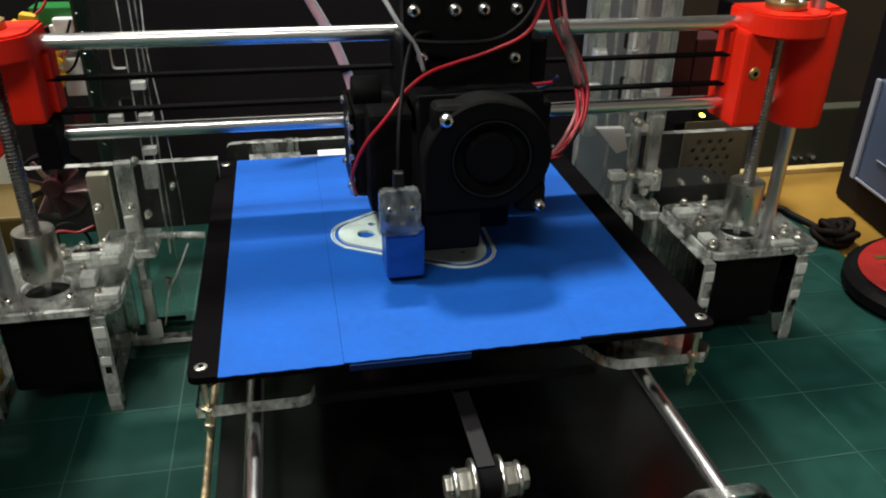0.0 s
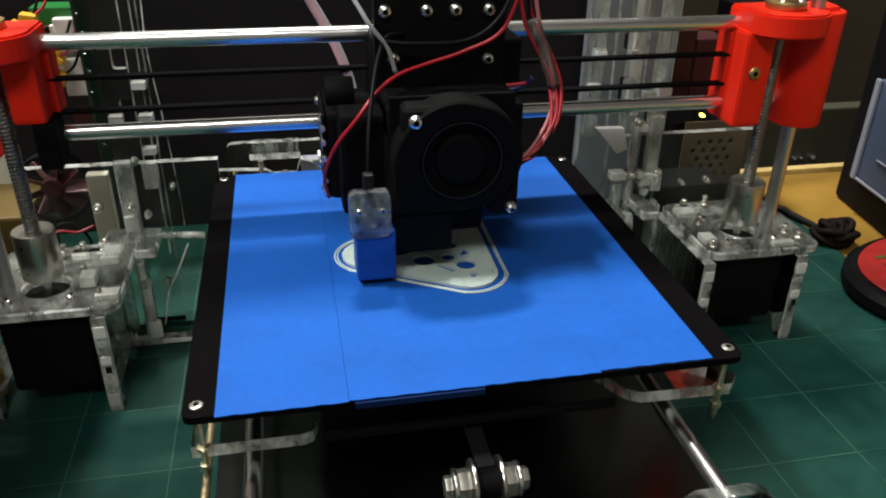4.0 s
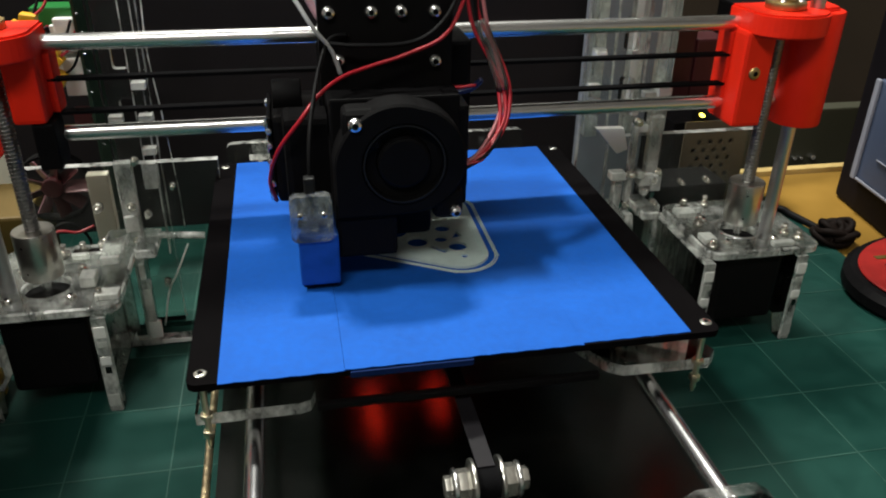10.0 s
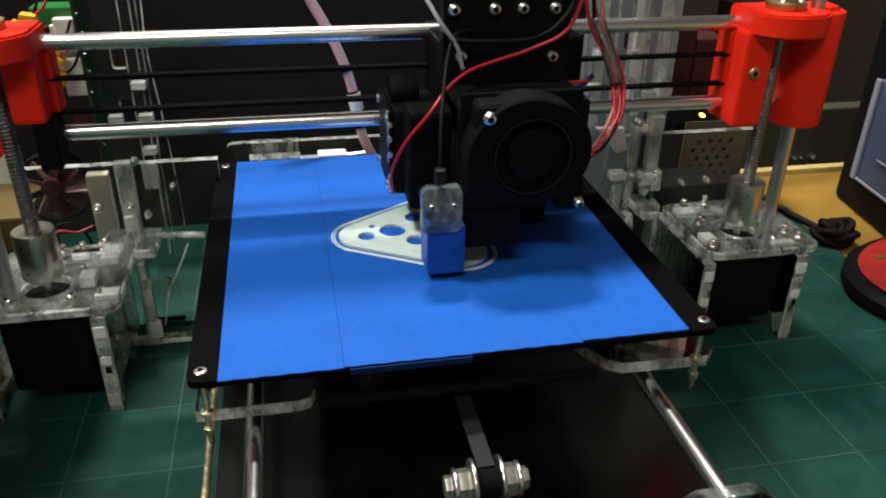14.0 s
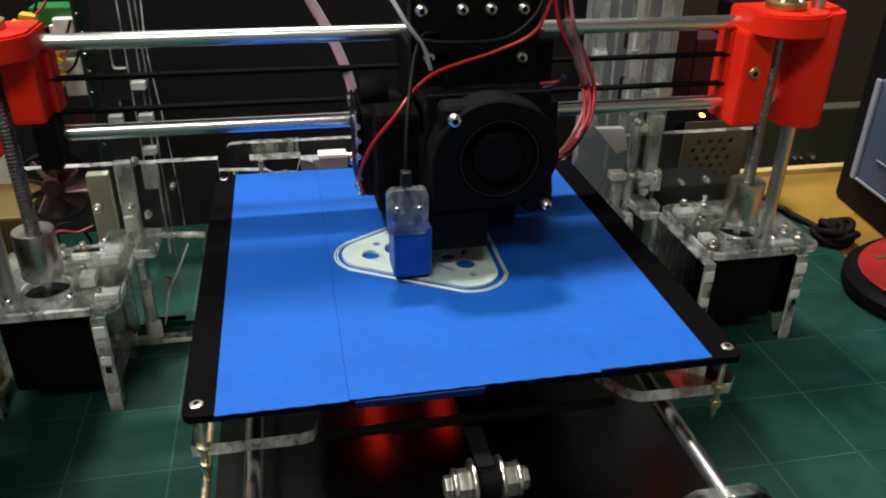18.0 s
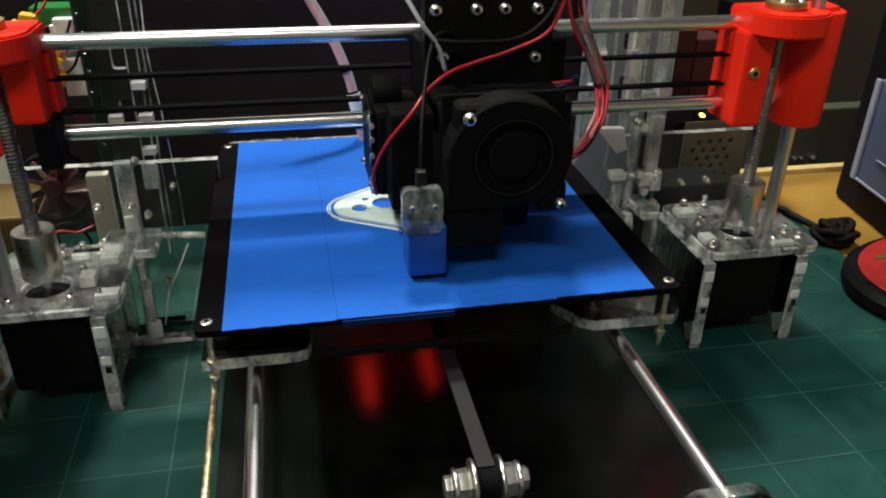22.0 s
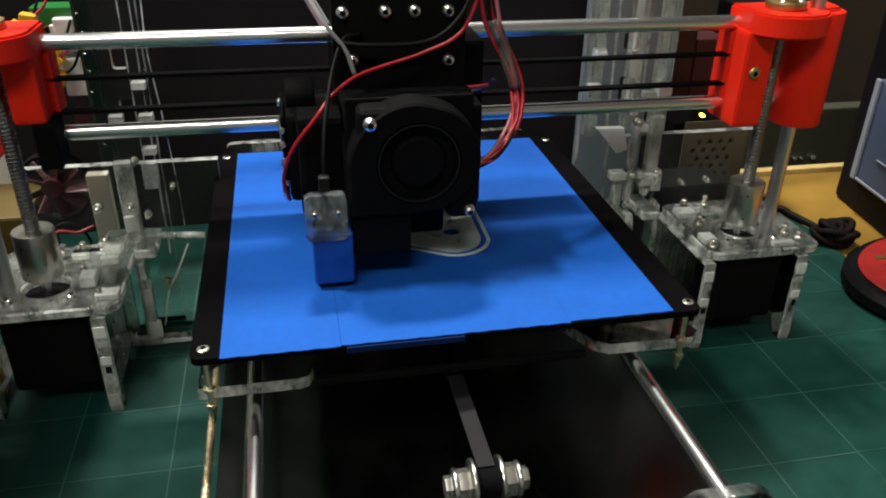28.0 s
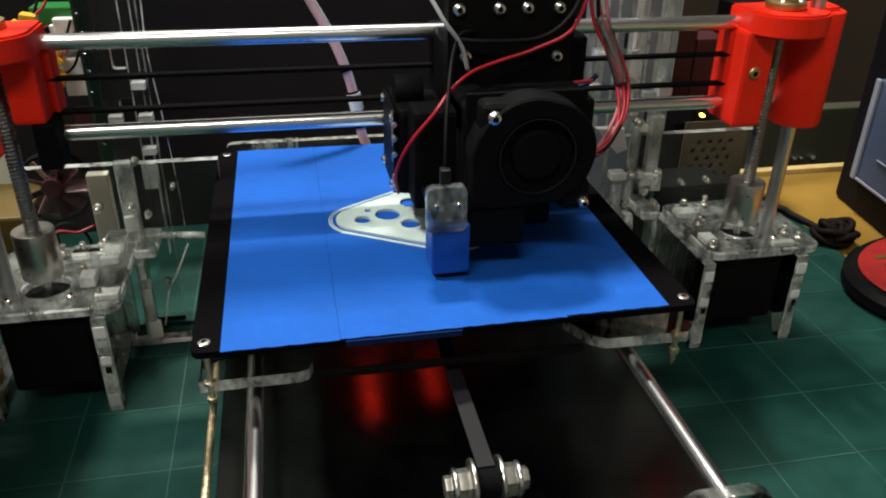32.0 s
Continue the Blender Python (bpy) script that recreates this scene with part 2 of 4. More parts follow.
SLEEVE = clear_mat("cloudy_soft_sleeve", (0.92, 0.82, 0.82), 0.10, 0.15, 0.0, 60, 0.1)
MILK = clear_mat("milky_acrylic", (0.95, 0.97, 0.95), 0.74, 0.15, 0.3, 60, 0.2, 0.7)
SHADE_TINT = clear_mat("dark_shade_tint", (0.26, 0.31, 0.28), 0.007, 0.18, 0.0, 30, 0.02)
BELT = mat("grey_black_belt_back", (0.010, 0.0090, 0.011), 0.6, vary=0.2, scale=200, spec=0.2)


# ---- the room and the desk ----
desk = tagged(new("desk", mesh_of("desk", box(-1.2, 1.3, -0.9, 0.392, -0.033, -0.003, 0.002), WOOD)), "honey-coloured varnished wooden desk top", "desk")
for sx in (-1.1, 1.2):
    for sy in (-0.8, 0.32):
        part("leg", box(sx - 0.03, sx + 0.03, sy - 0.03, sy + 0.03, -0.75, -0.033, 0.003), WOOD, desk)
part("edge_strip", box(-1.2, 1.3, 0.3925, 0.402, -0.033, 0.0015, 0.001), mat("pale_wood_edge", (0.62, 0.45, 0.17), 0.5, vary=0.2), desk, "pale raised wooden edge strip")
thing("floor", box(-2.5, 2.5, -2.5, 1.6, -0.85, -0.75, 0), mat("grey_floor_tile", (0.2, 0.19, 0.18), 0.6), "grey floor of the workroom", "floor", "structure")
thing("wall_north", box(-2.5, 2.5, 1.5, 1.6, -0.75, 2.0, 0), PLASTER, "grey plastered wall behind the desk", "wall", "structure")
thing("wall_south", box(-2.5, 2.5, -2.6, -2.5, -0.75, 2.0, 0), PLASTER, "grey plastered wall across the room", "wall", "structure")
thing("wall_west", box(-2.6, -2.5, -2.5, 1.6, -0.75, 2.0, 0), PLASTER, "grey plastered side wall", "wall", "structure")
thing("wall_east", box(2.5, 2.6, -2.5, 1.6, -0.75, 2.0, 0), PLASTER, "grey plastered side wall", "wall", "structure")

thing("ceiling", box(-2.6, 2.6, -2.6, 1.6, 2.0, 2.1, 0), PLASTER, "grey plastered ceiling", "ceiling", "structure")

thing("wall_panel", box(-0.2, 2.0, 0.95, 1.30, -0.75, 0.62, 0.004), WALLM, "dark brown wooden back wall panel", "wall", "structure")

cutting_mat = thing("cutting_mat", sheet(rounded(-0.75, 0.345, -0.88, 0.387, 0.012), "z", -0.003, 0.0, cut=0), MATGREEN,
                    "dark green self-healing cutting mat with a pale grid", "cutting mat")
for k in range(-15, 7):
    x = 0.0143 + 0.05 * k
    if -0.74 < x < 0.335:
        part("grid_line", box(x - 0.00035, x + 0.00035, -0.87, 0.38, 0.0, 0.0002, 0), MATLINE, cutting_mat, "thin pale green grid line" if k == -15 else "")
for k in range(-18, 8):
    y = 0.036 + 0.05 * k
    if -0.87 < y < 0.38:
        part("grid_line", box(-0.74, 0.335, y - 0.00035, y + 0.00035, 0.0, 0.00025, 0), MATLINE, cutting_mat)

black_board = thing("black_board", box(-0.262, 0.235, 0.366, 0.378, 0.0, 0.26, 0.001), BOARDM, "matt black board standing behind the printer", "board")
# tinted sheet added for the shade under the bed; it also mirrors the lamps
shade_sheet = thing("shade_sheet", sheet(rounded(-0.112, 0.1225, -0.20, 0.345, 0.004), "z", 0.0005, 0.004, cut=0), SHADE_TINT,
                   "dark tinted sheet added under the printer for the shade on the mat", "sheet")

# ---- the printer ----
printer = base("desktop_printer", "clear acrylic desktop 3D printer with red corner blocks, printing", "3D printer")
CL = [CLEAR, EDGE]
SC = [SHEEN, EDGE]


def z_mount(x, side):
    """Motor mount of one lead screw at x: top plate, side legs, motor, coupler, screws. side: +1 where the smooth rod lies to the right."""
    y = 0.167
    plate = part("mount_plate", sheet(rounded(x - 0.032, x + 0.042 if side > 0 else x + 0.040, 0.140, 0.212, 0.008), "z", 0.060, 0.0655,
                                      holes=[circle(x, y, 0.0118), circle(x - side * 0.012, y + 0.033, 0.0045)], chamfer=0.0010), SC, printer, "clear acrylic motor mount plate")
    for lx in (x - 0.0345, x + 0.0265):
        # pale and dark chips draw the glints and slots on the leg's front
        for z, w, h, m in ((0.0515, 0.0030, 0.0035, WHITEP), (0.0440, 0.0024, 0.0018, MILK), (0.0335, 0.0028, 0.0026, WHITEP), (0.0075, 0.0030, 0.0040, MILK)):
            part("joint_tab", box(lx + 0.00275 - w, lx + 0.00275 + w, 0.1374, 0.1379, z - h, z + h, 0.0002), m, printer, "milky tab end, whitened for the glints on the leg")
        part("leg_slot", box(lx + 0.0016, lx + 0.0046, 0.1375, 0.1379, 0.0255, 0.0295, 0.0001), SHADE_TINT, printer, "dark tinted patch for a slot in the leg")
        part("mount_leg", sheet([(0.138, 0.0), (0.146, 0.0), (0.150, 0.012), (0.196, 0.012), (0.200, 0.0), (0.210, 0.0), (0.210, 0.060), (0.138, 0.060)], "x", lx - 0.0010, lx + 0.0065, chamfer=0.0008), CL, printer, "clear acrylic side leg")
    motor = part("stepper_motor", box(x - 0.0212, x + 0.0212, 0.1458, 0.1882, 0.013, 0.0598, 0.003), DARK, printer, "square black stepper motor")
    for a in (-0.0155, 0.0155):
        for b in (-0.0155, 0.0155):
            screw(x + a, y + b, 0.0655, (0, 0, 1), 0.0027, 0.0026, motor)
    part("motor_shaft", cyl((x, y, 0.058), (x, y, 0.078), 0.0025), STEEL, motor)
    c = cyl((x, y, 0.0725), (x, y, 0.0992), 0.0104, seg=32, bevel=0.0006)
    coupler = part("shaft_coupler", c, DULL, printer, "turned aluminium shaft coupler")
    for z in (0.078, 0.093):
        screw(x - 0.004, y - 0.0088, z, (-0.4, -0.9, 0), 0.0014, 0.0006, coupler, "grub_screw", THREAD)
    # lead screw with its thread
    s = cyl((x, y, 0.097), (x, y, 0.42), 0.0034, seg=16)
    hose([(x + 0.0036 * math.cos(t * math.pi / 3), y + 0.0036 * math.sin(t * math.pi / 3), 0.098 + 0.002 * t / 6) for t in range(0, 900)], 0.0006, s, seg=4, n=1)
    part("lead_screw", s, THREAD, printer, "threaded steel lead screw")
    part("guide_rod", cyl((x + side * 0.0187, y - 0.001, 0.0605), (x + side * 0.0187, y - 0.001, 0.42), 0.004, seg=24), RODGREY, printer, "grey steel guide rod")
    for a, b in ((-0.028, -0.02), (0.03, -0.018), (-0.02, 0.036), (0.022, 0.036)):
        n = cyl((x + a, y + b, 0.0655), (x + a, y + b, 0.0685), 0.0031, seg=6)
        cyl((x + a, y + b, 0.0685), (x + a, y + b, 0.0715), 0.0015, n, seg=10)
        part("nut", n, SCREW, printer)


z_mount(0.2055, 1)
z_mount(-0.1980, -1)

# horizontal guide rods of the head
ROD_Y, ROD_LOW, ROD_TOP = 0.175, 0.1473, 0.1923
part("cross_rod", cyl((-0.1860, ROD_Y, ROD_LOW), (0.215, ROD_Y, ROD_LOW), 0.004), STEEL, printer, "polished horizontal steel rod")
part("cross_rod", cyl((-0.205, ROD_Y, ROD_TOP), (0.215, ROD_Y, ROD_TOP), 0.004), STEEL, printer, "polished horizontal steel rod")


def corner_block(x, side):
    """Red block that carries the rod ends and rides on the lead screw at x."""
    y = 0.167
    outline = []
    for k in range(21):
        t = math.pi * (1 + k / 20)
        outline.append((x + 0.0225 * math.cos(t), 0.162 + 0.018 * math.sin(t)))
    outline += [(x + 0.0345, 0.166), (x + 0.0365, 0.184), (x - 0.0225, 0.184)] if side > 0 else [(x + 0.0225, 0.184), (x - 0.0365, 0.184), (x - 0.0345, 0.166)]
    b = sheet(outline, "z", 0.1885, 0.2010, cut=0)
    bmesh.ops.bevel(b, geom=[e for e in b.edges if e.calc_face_angle(0) > 1.0], offset=0.0012, segments=2, affect="EDGES")
    block = part("corner_block", b, RED, printer, "red plastic corner block on the lead screw")
    part("rod_clamp", box(*sorted((x - side * (0.0242 if side > 0 else 0.0215), x - side * 0.0065)), 0.158, 0.187, 0.137 if side > 0 else 0.1575, 0.1905, 0.0022), RED, block)
    outer = cyl((x + side * 0.0245, 0.172, 0.134), (x + side * 0.0245, 0.172, 0.1990), 0.0145, seg=36, bevel=0.001)
    box(*sorted((x + side * 0.010, x + side * 0.0390)), 0.172, 0.187, 0.134, 0.1990, 0.001, outer)
    part("bearing_sleeve", outer, RED, block)
    part("belt_ear", box(*sorted((x - side * (0.0262 if side > 0 else 0.0250), x - side * 0.0200)), 0.172, 0.186, 0.146 if side > 0 else 0.158, 0.188, 0.0015), RED, block)
    n = cyl((x, y, 0.2010), (x, y, 0.2050), 0.0108, seg=28, bevel=0.0005)
    cyl((x, y, 0.2050), (x, y, 0.2130), 0.0052, n, seg=20)
    part("lead_nut", n, BRASS, block, "brass lead screw nut")
    for k in range(4):
        a = math.pi * (0.25 + k / 2)
        screw(x + 0.008 * math.cos(a), y + 0.008 * math.sin(a), 0.2050, (0, 0, 1), 0.0017, 0.0014, block, material=CHROME)
    if side > 0:
        screw(x - side * 0.0165, 0.158, 0.168, (0, -1, 0), 0.0034, 0.0016, block, material=BRASS, label="brass-coloured clamp screw")


corner_block(0.2055, 1)
corner_block(-0.1980, -1)
part("end_stop", box(-0.1840, -0.1738, 0.158, 0.176, 0.1345, 0.1574, 0.001), BLACK, printer, "small black end stop switch")
part("cross_belt", box(-0.19, 0.20, 0.1720, 0.1780, 0.1741, 0.1757, 0.0002), RUBBER, printer, "black toothed drive belt")
part("cross_belt", box(-0.19, 0.20, 0.1720, 0.1780, 0.1575, 0.1591, 0.0002), RUBBER, printer, "black toothed drive belt")

# upright clear frame behind the cross rods
for x0, x1 in ((-0.1655, -0.1400), (0.118, 0.176)):
    c = (x0 + x1) / 2
    part("frame_upright", sheet([(x0, 0), (x1, 0), (x1, 0.42), (x0, 0.42)], "y", 0.225, 0.2305,
                                holes=[rounded(c - 0.004, c + 0.004, z, z + 0.02, 0.002) for z in (0.128, 0.165, 0.21)]), CL, printer, "clear acrylic upright")
for x in (-0.1485, -0.1425):
    part("frame_edge", box(x - 0.00028, x + 0.00028, 0.2235, 0.2249, 0.112, 0.42, 0), EDGE, printer, "bright cut edge of the acrylic upright")
part("frame_crossbar", sheet([(-0.214, 0.0), (-0.107, 0.0), (-0.107, 0.112), (-0.214, 0.112)], "y", 0.218, 0.2235), CL, printer, "clear acrylic lower frame plate")
part("frame_crossbar", sheet([(0.136, 0.0), (0.242, 0.0), (0.242, 0.112), (0.136, 0.112)], "y", 0.218, 0.2235), [HAZY, EDGE], printer, "clear acrylic lower frame plate")

# bed slide: rods, belt, idler and front plate
for x in (-0.0872, 0.0848):
    part("slide_rod", cyl((x, -0.06, 0.066), (x, 0.345, 0.066), 0.004), BRUSHED, printer, "bright drawn steel bed rod")
part("threaded_rod", cyl((-0.1075, -0.20, 0.052), (-0.1075, 0.345, 0.052), 0.0017, seg=12), ROUGHBRASS, printer, "pale brass-coloured threaded frame rod")
part("front_plate", sheet([(-0.10, 0.0), (0.10, 0.0), (0.10, 0.070), (0.094, 0.075), (0.070, 0.075), (0.060, 0.068), (0.022, 0.066), (-0.022, 0.045), (-0.06, 0.045), (-0.075, 0.075), (-0.10, 0.075)], "y", -0.046, -0.0405), [CLEAR, SHEEN], printer, "clear acrylic front plate")
part("back_plate", sheet(rounded(-0.11, 0.11, 0.0, 0.084, 0.005), "y", 0.318, 0.3235), CL, printer, "clear acrylic back plate")
part("slide_belt", box(-0.0035, 0.0035, -0.010, 0.33, 0.0685, 0.0698, 0.0002), BELT, printer, "black toothed bed belt")
idler = part("idler_pulley", cyl((-0.0045, -0.011, 0.0625), (0.0045, -0.011, 0.0625), 0.0065, seg=24), RUBBER, printer, "belt idler on a bolt")
for s in (-1, 1):
    part("flange", cyl((s * 0.0047, -0.011, 0.0625), (s * 0.0062, -0.011, 0.0625), 0.0098, seg=28, bevel=0.0003), DULL, idler)
    part("nut", cyl((s * 0.0064, -0.011, 0.0625), (s * 0.0115, -0.011, 0.0625), 0.0066, seg=6, bevel=0.0005), SCREW, idler)
    part("washer", cyl((s * 0.0117, -0.011, 0.0625), (s * 0.0132, -0.011, 0.0625), 0.0070, seg=24, bevel=0.0003), CHROME, idler)
    part("end_nut", cyl((s * 0.0134, -0.011, 0.0625), (s * 0.0165, -0.011, 0.0625), 0.0046, seg=6, bevel=0.0005), SCREW, idler)

# lower ribs and tabs of the frame
for x in (-0.1790, -0.1605, 0.1480, 0.1670):
    part("foot_rib", sheet([(0.203, 0.0), (0.2175, 0.0), (0.2175, 0.062), (0.206, 0.062), (0.203, 0.050)], "x", x, x + 0.0055, chamfer=0.0008), SC, printer, "clear acrylic foot rib")
    for z in (0.066, 0.088):
        bm = cyl((x + 0.0028, 0.2165, z), (x + 0.0028, 0.2120, z), 0.0028, seg=6)
        cyl((x + 0.0028, 0.2120, z), (x + 0.0028, 0.2085, z), 0.0014, bm, seg=10)
        part("nut", bm, SCREW, printer)
for x, z in ((-0.168, 0.0665), (-0.150, 0.066), (0.134, 0.0645), (0.157, 0.066)):
    part("joint_tab", sheet(rounded(x - 0.006, x + 0.006, 0.188, 0.2175, 0.002), "z", z, z + 0.0055, chamfer=0.0008), SC, printer, "small clear acrylic tab")
for x, z in ((-0.1440, 0.1548), (-0.1590, 0.1360), (-0.1430, 0.1360), (-0.1440, 0.1165), (0.1240, 0.1640), (0.1600, 0.1360), (0.1240, 0.1330), (0.1560, 0.1165), (0.1660, 0.1165)):
    part("joint_tab", box(x - 0.0038, x + 0.0038, 0.2185, 0.2250, z, z + 0.0042, 0.0006), MILK, printer, "frosted cut end of an acrylic tab")
part("floor_strip", sheet([(-0.182, 0.199), (-0.118, 0.199), (-0.118, 0.2045), (-0.182, 0.2045)], "z", 0.0, 0.0042), EDGE, printer, "clear acrylic strip on the mat")
# whitened pieces stand in for light caught by the clear strip and rib
part("strip_edge", box(-0.1515, -0.1340, 0.1982, 0.1989, 0.0008, 0.0036, 0.0002), WHITEP, printer, "white sliver for the light on the strip's cut edge")
part("strip_foot", box(-0.1768, -0.1725, 0.1925, 0.1988, 0.0, 0.0075, 0.0008), WHITEP, printer, "white block for the light on the strip's end")
for z0, z1, x0, x1, m in ((0.0043, 0.0160, -0.1582, -0.1508, WHITEP), (0.0161, 0.0390, -0.1580, -0.1528, MILK), (0.0391, 0.0455, -0.1580, -0.1520, EDGE), (0.0456, 0.0560, -0.1577, -0.1545, MILK)):
    part("rib_end", box(x0, x1, 0.2000, 0.2029, z0, z1, 0.0005), m, printer, "milky piece for the light in a foot rib's end")
# the clear tie is drawn white for its shine
part("clear_tie", hose([(-0.1300, 0.2152, 0.0600), (-0.1394, 0.2150, 0.0398), (-0.1454, 0.2148, 0.0283), (-0.1513, 0.2146, 0.0037)], 0.0006, seg=6), WHITEP, printer, "thin clear cable tie")
for x in (0.1276, 0.1537, 0.1735):
    part("frame_rib", box(x - 0.0044, x + 0.0044, 0.2315, 0.2390, 0.108, 0.42, 0.0006), FROST, printer, "frosted acrylic rib edge")

# thin pale strips draw the streaks of light along the clear ribs
for x, w, z0, m in ((0.1247, 0.0007, 0.1300, EDGE), (0.1380, 0.0008, 0.1100, FROST), (0.1514, 0.0022, 0.1220, WHITEP), (0.1592, 0.0010, 0.1240, EDGE), (0.1760, 0.0016, 0.1280, MILK)):
    part("rib_streak", box(x - w, x + w, 0.2302, 0.2314, z0, 0.42, 0.0002), m, printer, "pale strip for a streak of light on an upright rib")

# frosted strips on the lower frame plates
for x0, x1, z0, z1 in ((-0.1636, -0.1540, 0.052, 0.1153), (-0.1487, -0.1402, 0.0980, 0.1143), (0.1603, 0.1690, 0.0780, 0.1260), (0.1490, 0.1530, 0.0600, 0.1200), (0.1400, 0.1460, 0.0450, 0.0840)):
    part("frame_strip", sheet([(x0, z0), (x1, z0), (x1, z1), (x0, z1)], "y", 0.2125, 0.2177, chamfer=0.0007), [FROST, EDGE], printer, "frosted acrylic strip on the frame")
part("frame_edge", box(-0.1412, -0.1404, 0.2130, 0.2177, 0.055, 0.0975, 0.0002), EDGE, printer)

# top bar of the frame with the display board, added out of view to shade the bed
top_bar = part("unseen_top_bar", sheet(rounded(-0.235, 0.245, 0.150, 0.252, 0.004), "z", 0.4205, 0.4260), CL, printer, "clear acrylic top bar added out of view")
part("shade_board", box(-0.150, 0.130, 0.205, 0.252, 0.4265, 0.4285, 0.0004), PCB, top_bar, "unseen green board added on the top bar to shade the bed")
part("display", box(-0.060, 0.038, 0.208, 0.246, 0.4287, 0.4370, 0.001), BLACK, top_bar)

# small bright fittings on the frame
for x, z, r in ((-0.1521, 0.1150, 0.0026), (-0.1336, 0.0986, 0.0020), (-0.1453, 0.0350, 0.0024), (-0.1595, 0.0541, 0.0024), (-0.1497, 0.0817, 0.0024), (0.1520, 0.1225, 0.0030), (0.1602, 0.0640, 0.0026), (0.1684, 0.0548, 0.0026), (0.1881, 0.0795, 0.0022), (0.2063, 0.0799, 0.0022)):
    bm = cyl((x, 0.2175, z), (x, 0.2140, z), r * 0.95, seg=6)
    cyl((x, 0.2140, z), (x, 0.2105, z), r * 0.6, bm, seg=10)
    part("frame_nut", bm, SCREW, printer)
for x, z, w, h in ((-0.1586, 0.0727, 0.0040, 0.0100), (0.1610, 0.0800, 0.0045, 0.0085), (0.1680, 0.0760, 0.0036, 0.0110), (0.1610, 0.0590, 0.0042, 0.0075), (0.1700, 0.0570, 0.0036, 0.0085), (0.1415, 0.0850, 0.0050, 0.0055), (-0.1766, 0.0010, 0.0025, 0.0090)):
    part("joint_block", box(x - w, x + w, 0.2095, 0.2174, z, z + h, 0.0008), MILK, printer, "small frosted acrylic block")
for x, z in ((0.1560, 0.0885), (0.1655, 0.0840), (0.1600, 0.0765)):
    part("frame_nut", cyl((x, 0.2174, z), (x, 0.2080, z), 0.0030, seg=6, bevel=0.0004), CHROME, printer, "bright steel nut")
# white chips put where the frame has bright spots
for x, z, w, h in ((0.1236, 0.1650, 0.0036, 0.0022), (0.1222, 0.1450, 0.0038, 0.0018), (0.1687, 0.1410, 0.0045, 0.0030), (0.1561, 0.1170, 0.0045, 0.0024), (0.1640, 0.1330, 0.0030, 0.0040), (0.1500, 0.1290, 0.0022, 0.0030)):
    part("joint_tab", box(x - w, x + w, 0.2165, 0.2234, z - h, z + h, 0.0006), WHITEP, printer, "white chip for a bright spot on the frame")
part("corner_gusset", sheet([(0.1230, 0.1212), (0.1410, 0.1205), (0.1450, 0.1065), (0.1382, 0.1040)], "y", 0.2100, 0.2150, cut=0), WHITEP, printer, "white plastic gusset")
for x, y in ((-0.1799, 0.1729), (-0.1850, 0.1998), (-0.1953, 0.1985), (0.1832, 0.1758), (0.2009, 0.2026), (0.1850, 0.2000), (0.2300, 0.1560)):
    bm = cyl((x, y, 0.0655), (x, y, 0.0690), 0.0032, seg=6)
    cyl((x, y, 0.0690), (x, y, 0.0735), 0.0016, bm, seg=10)
    part("plate_nut", bm, SCREW, printer)
for x, side in ((0.2055, 1), (-0.1980, -1)):
    part("slot_insert", box(x - side * 0.0260, x - side * 0.0090, 0.194, 0.203, 0.0656, 0.0690, 0.0012), EDGE, printer, "frosted acrylic insert")

for x, y, w, d, h in ((-0.1690, 0.1930, 0.0050, 0.0080, 0.0045), (-0.1760, 0.1660, 0.0040, 0.0050, 0.0060), (-0.1640, 0.1500, 0.0060, 0.0040, 0.0035), (0.1790, 0.1560, 0.0040, 0.0050, 0.0040), (0.1820, 0.1930, 0.0060, 0.0050, 0.0035), (0.2220, 0.1440, 0.0070, 0.0022, 0.0030)):
    part("plate_block", box(x - w, x + w, y - d, y + d, 0.0656, 0.0656 + h, 0.0008), MILK, printer, "frosted acrylic block on the mount")
for x in (0.2055,):
    part("shaft_collar", ring((x, 0.167, 0.0656), (x, 0.167, 0.0668), 0.0138, 0.0120, seg=36), CHROME, printer, "bright ring round the shaft hole")

# bed drive at the back
part("drive_bracket", sheet(rounded(-0.0935, -0.0585, 0.300, 0.330, 0.002), "z", 0.0780, 0.0825), CL, printer, "clear acrylic drive bracket")
part("drive_bracket", sheet([(-0.115, 0.0), (-0.05, 0.0), (-0.05, 0.074), (-0.0585, 0.077), (-0.062, 0.0665), (-0.078, 0.0665), (-0.084, 0.070), (-0.115, 0.0715)], "y", 0.300, 0.3055), CL, printer, "clear acrylic drive bracket")
part("stud", cyl((-0.0860, 0.299, 0.050), (-0.0860, 0.299, 0.0780), 0.0018, seg=12), SCREW, printer)
part("stud", cyl((-0.0700, 0.297, 0.060), (-0.0700, 0.297, 0.0700), 0.0026, seg=12), SCREW, printer)
cable_joint = part("bed_plug", box(-0.0585, -0.0250, 0.303, 0.313, 0.0650, 0.0750, 0.001), GREYP, printer, "grey cable plug behind the bed")
part("pin", cyl((-0.025, 0.308, 0.0745), (-0.010, 0.308, 0.0755), 0.0024, seg=12), SCREW, cable_joint)
part("cap", box(-0.0460, -0.0260, 0.3025, 0.3135, 0.0752, 0.0780, 0.0006), WHITEP, cable_joint)

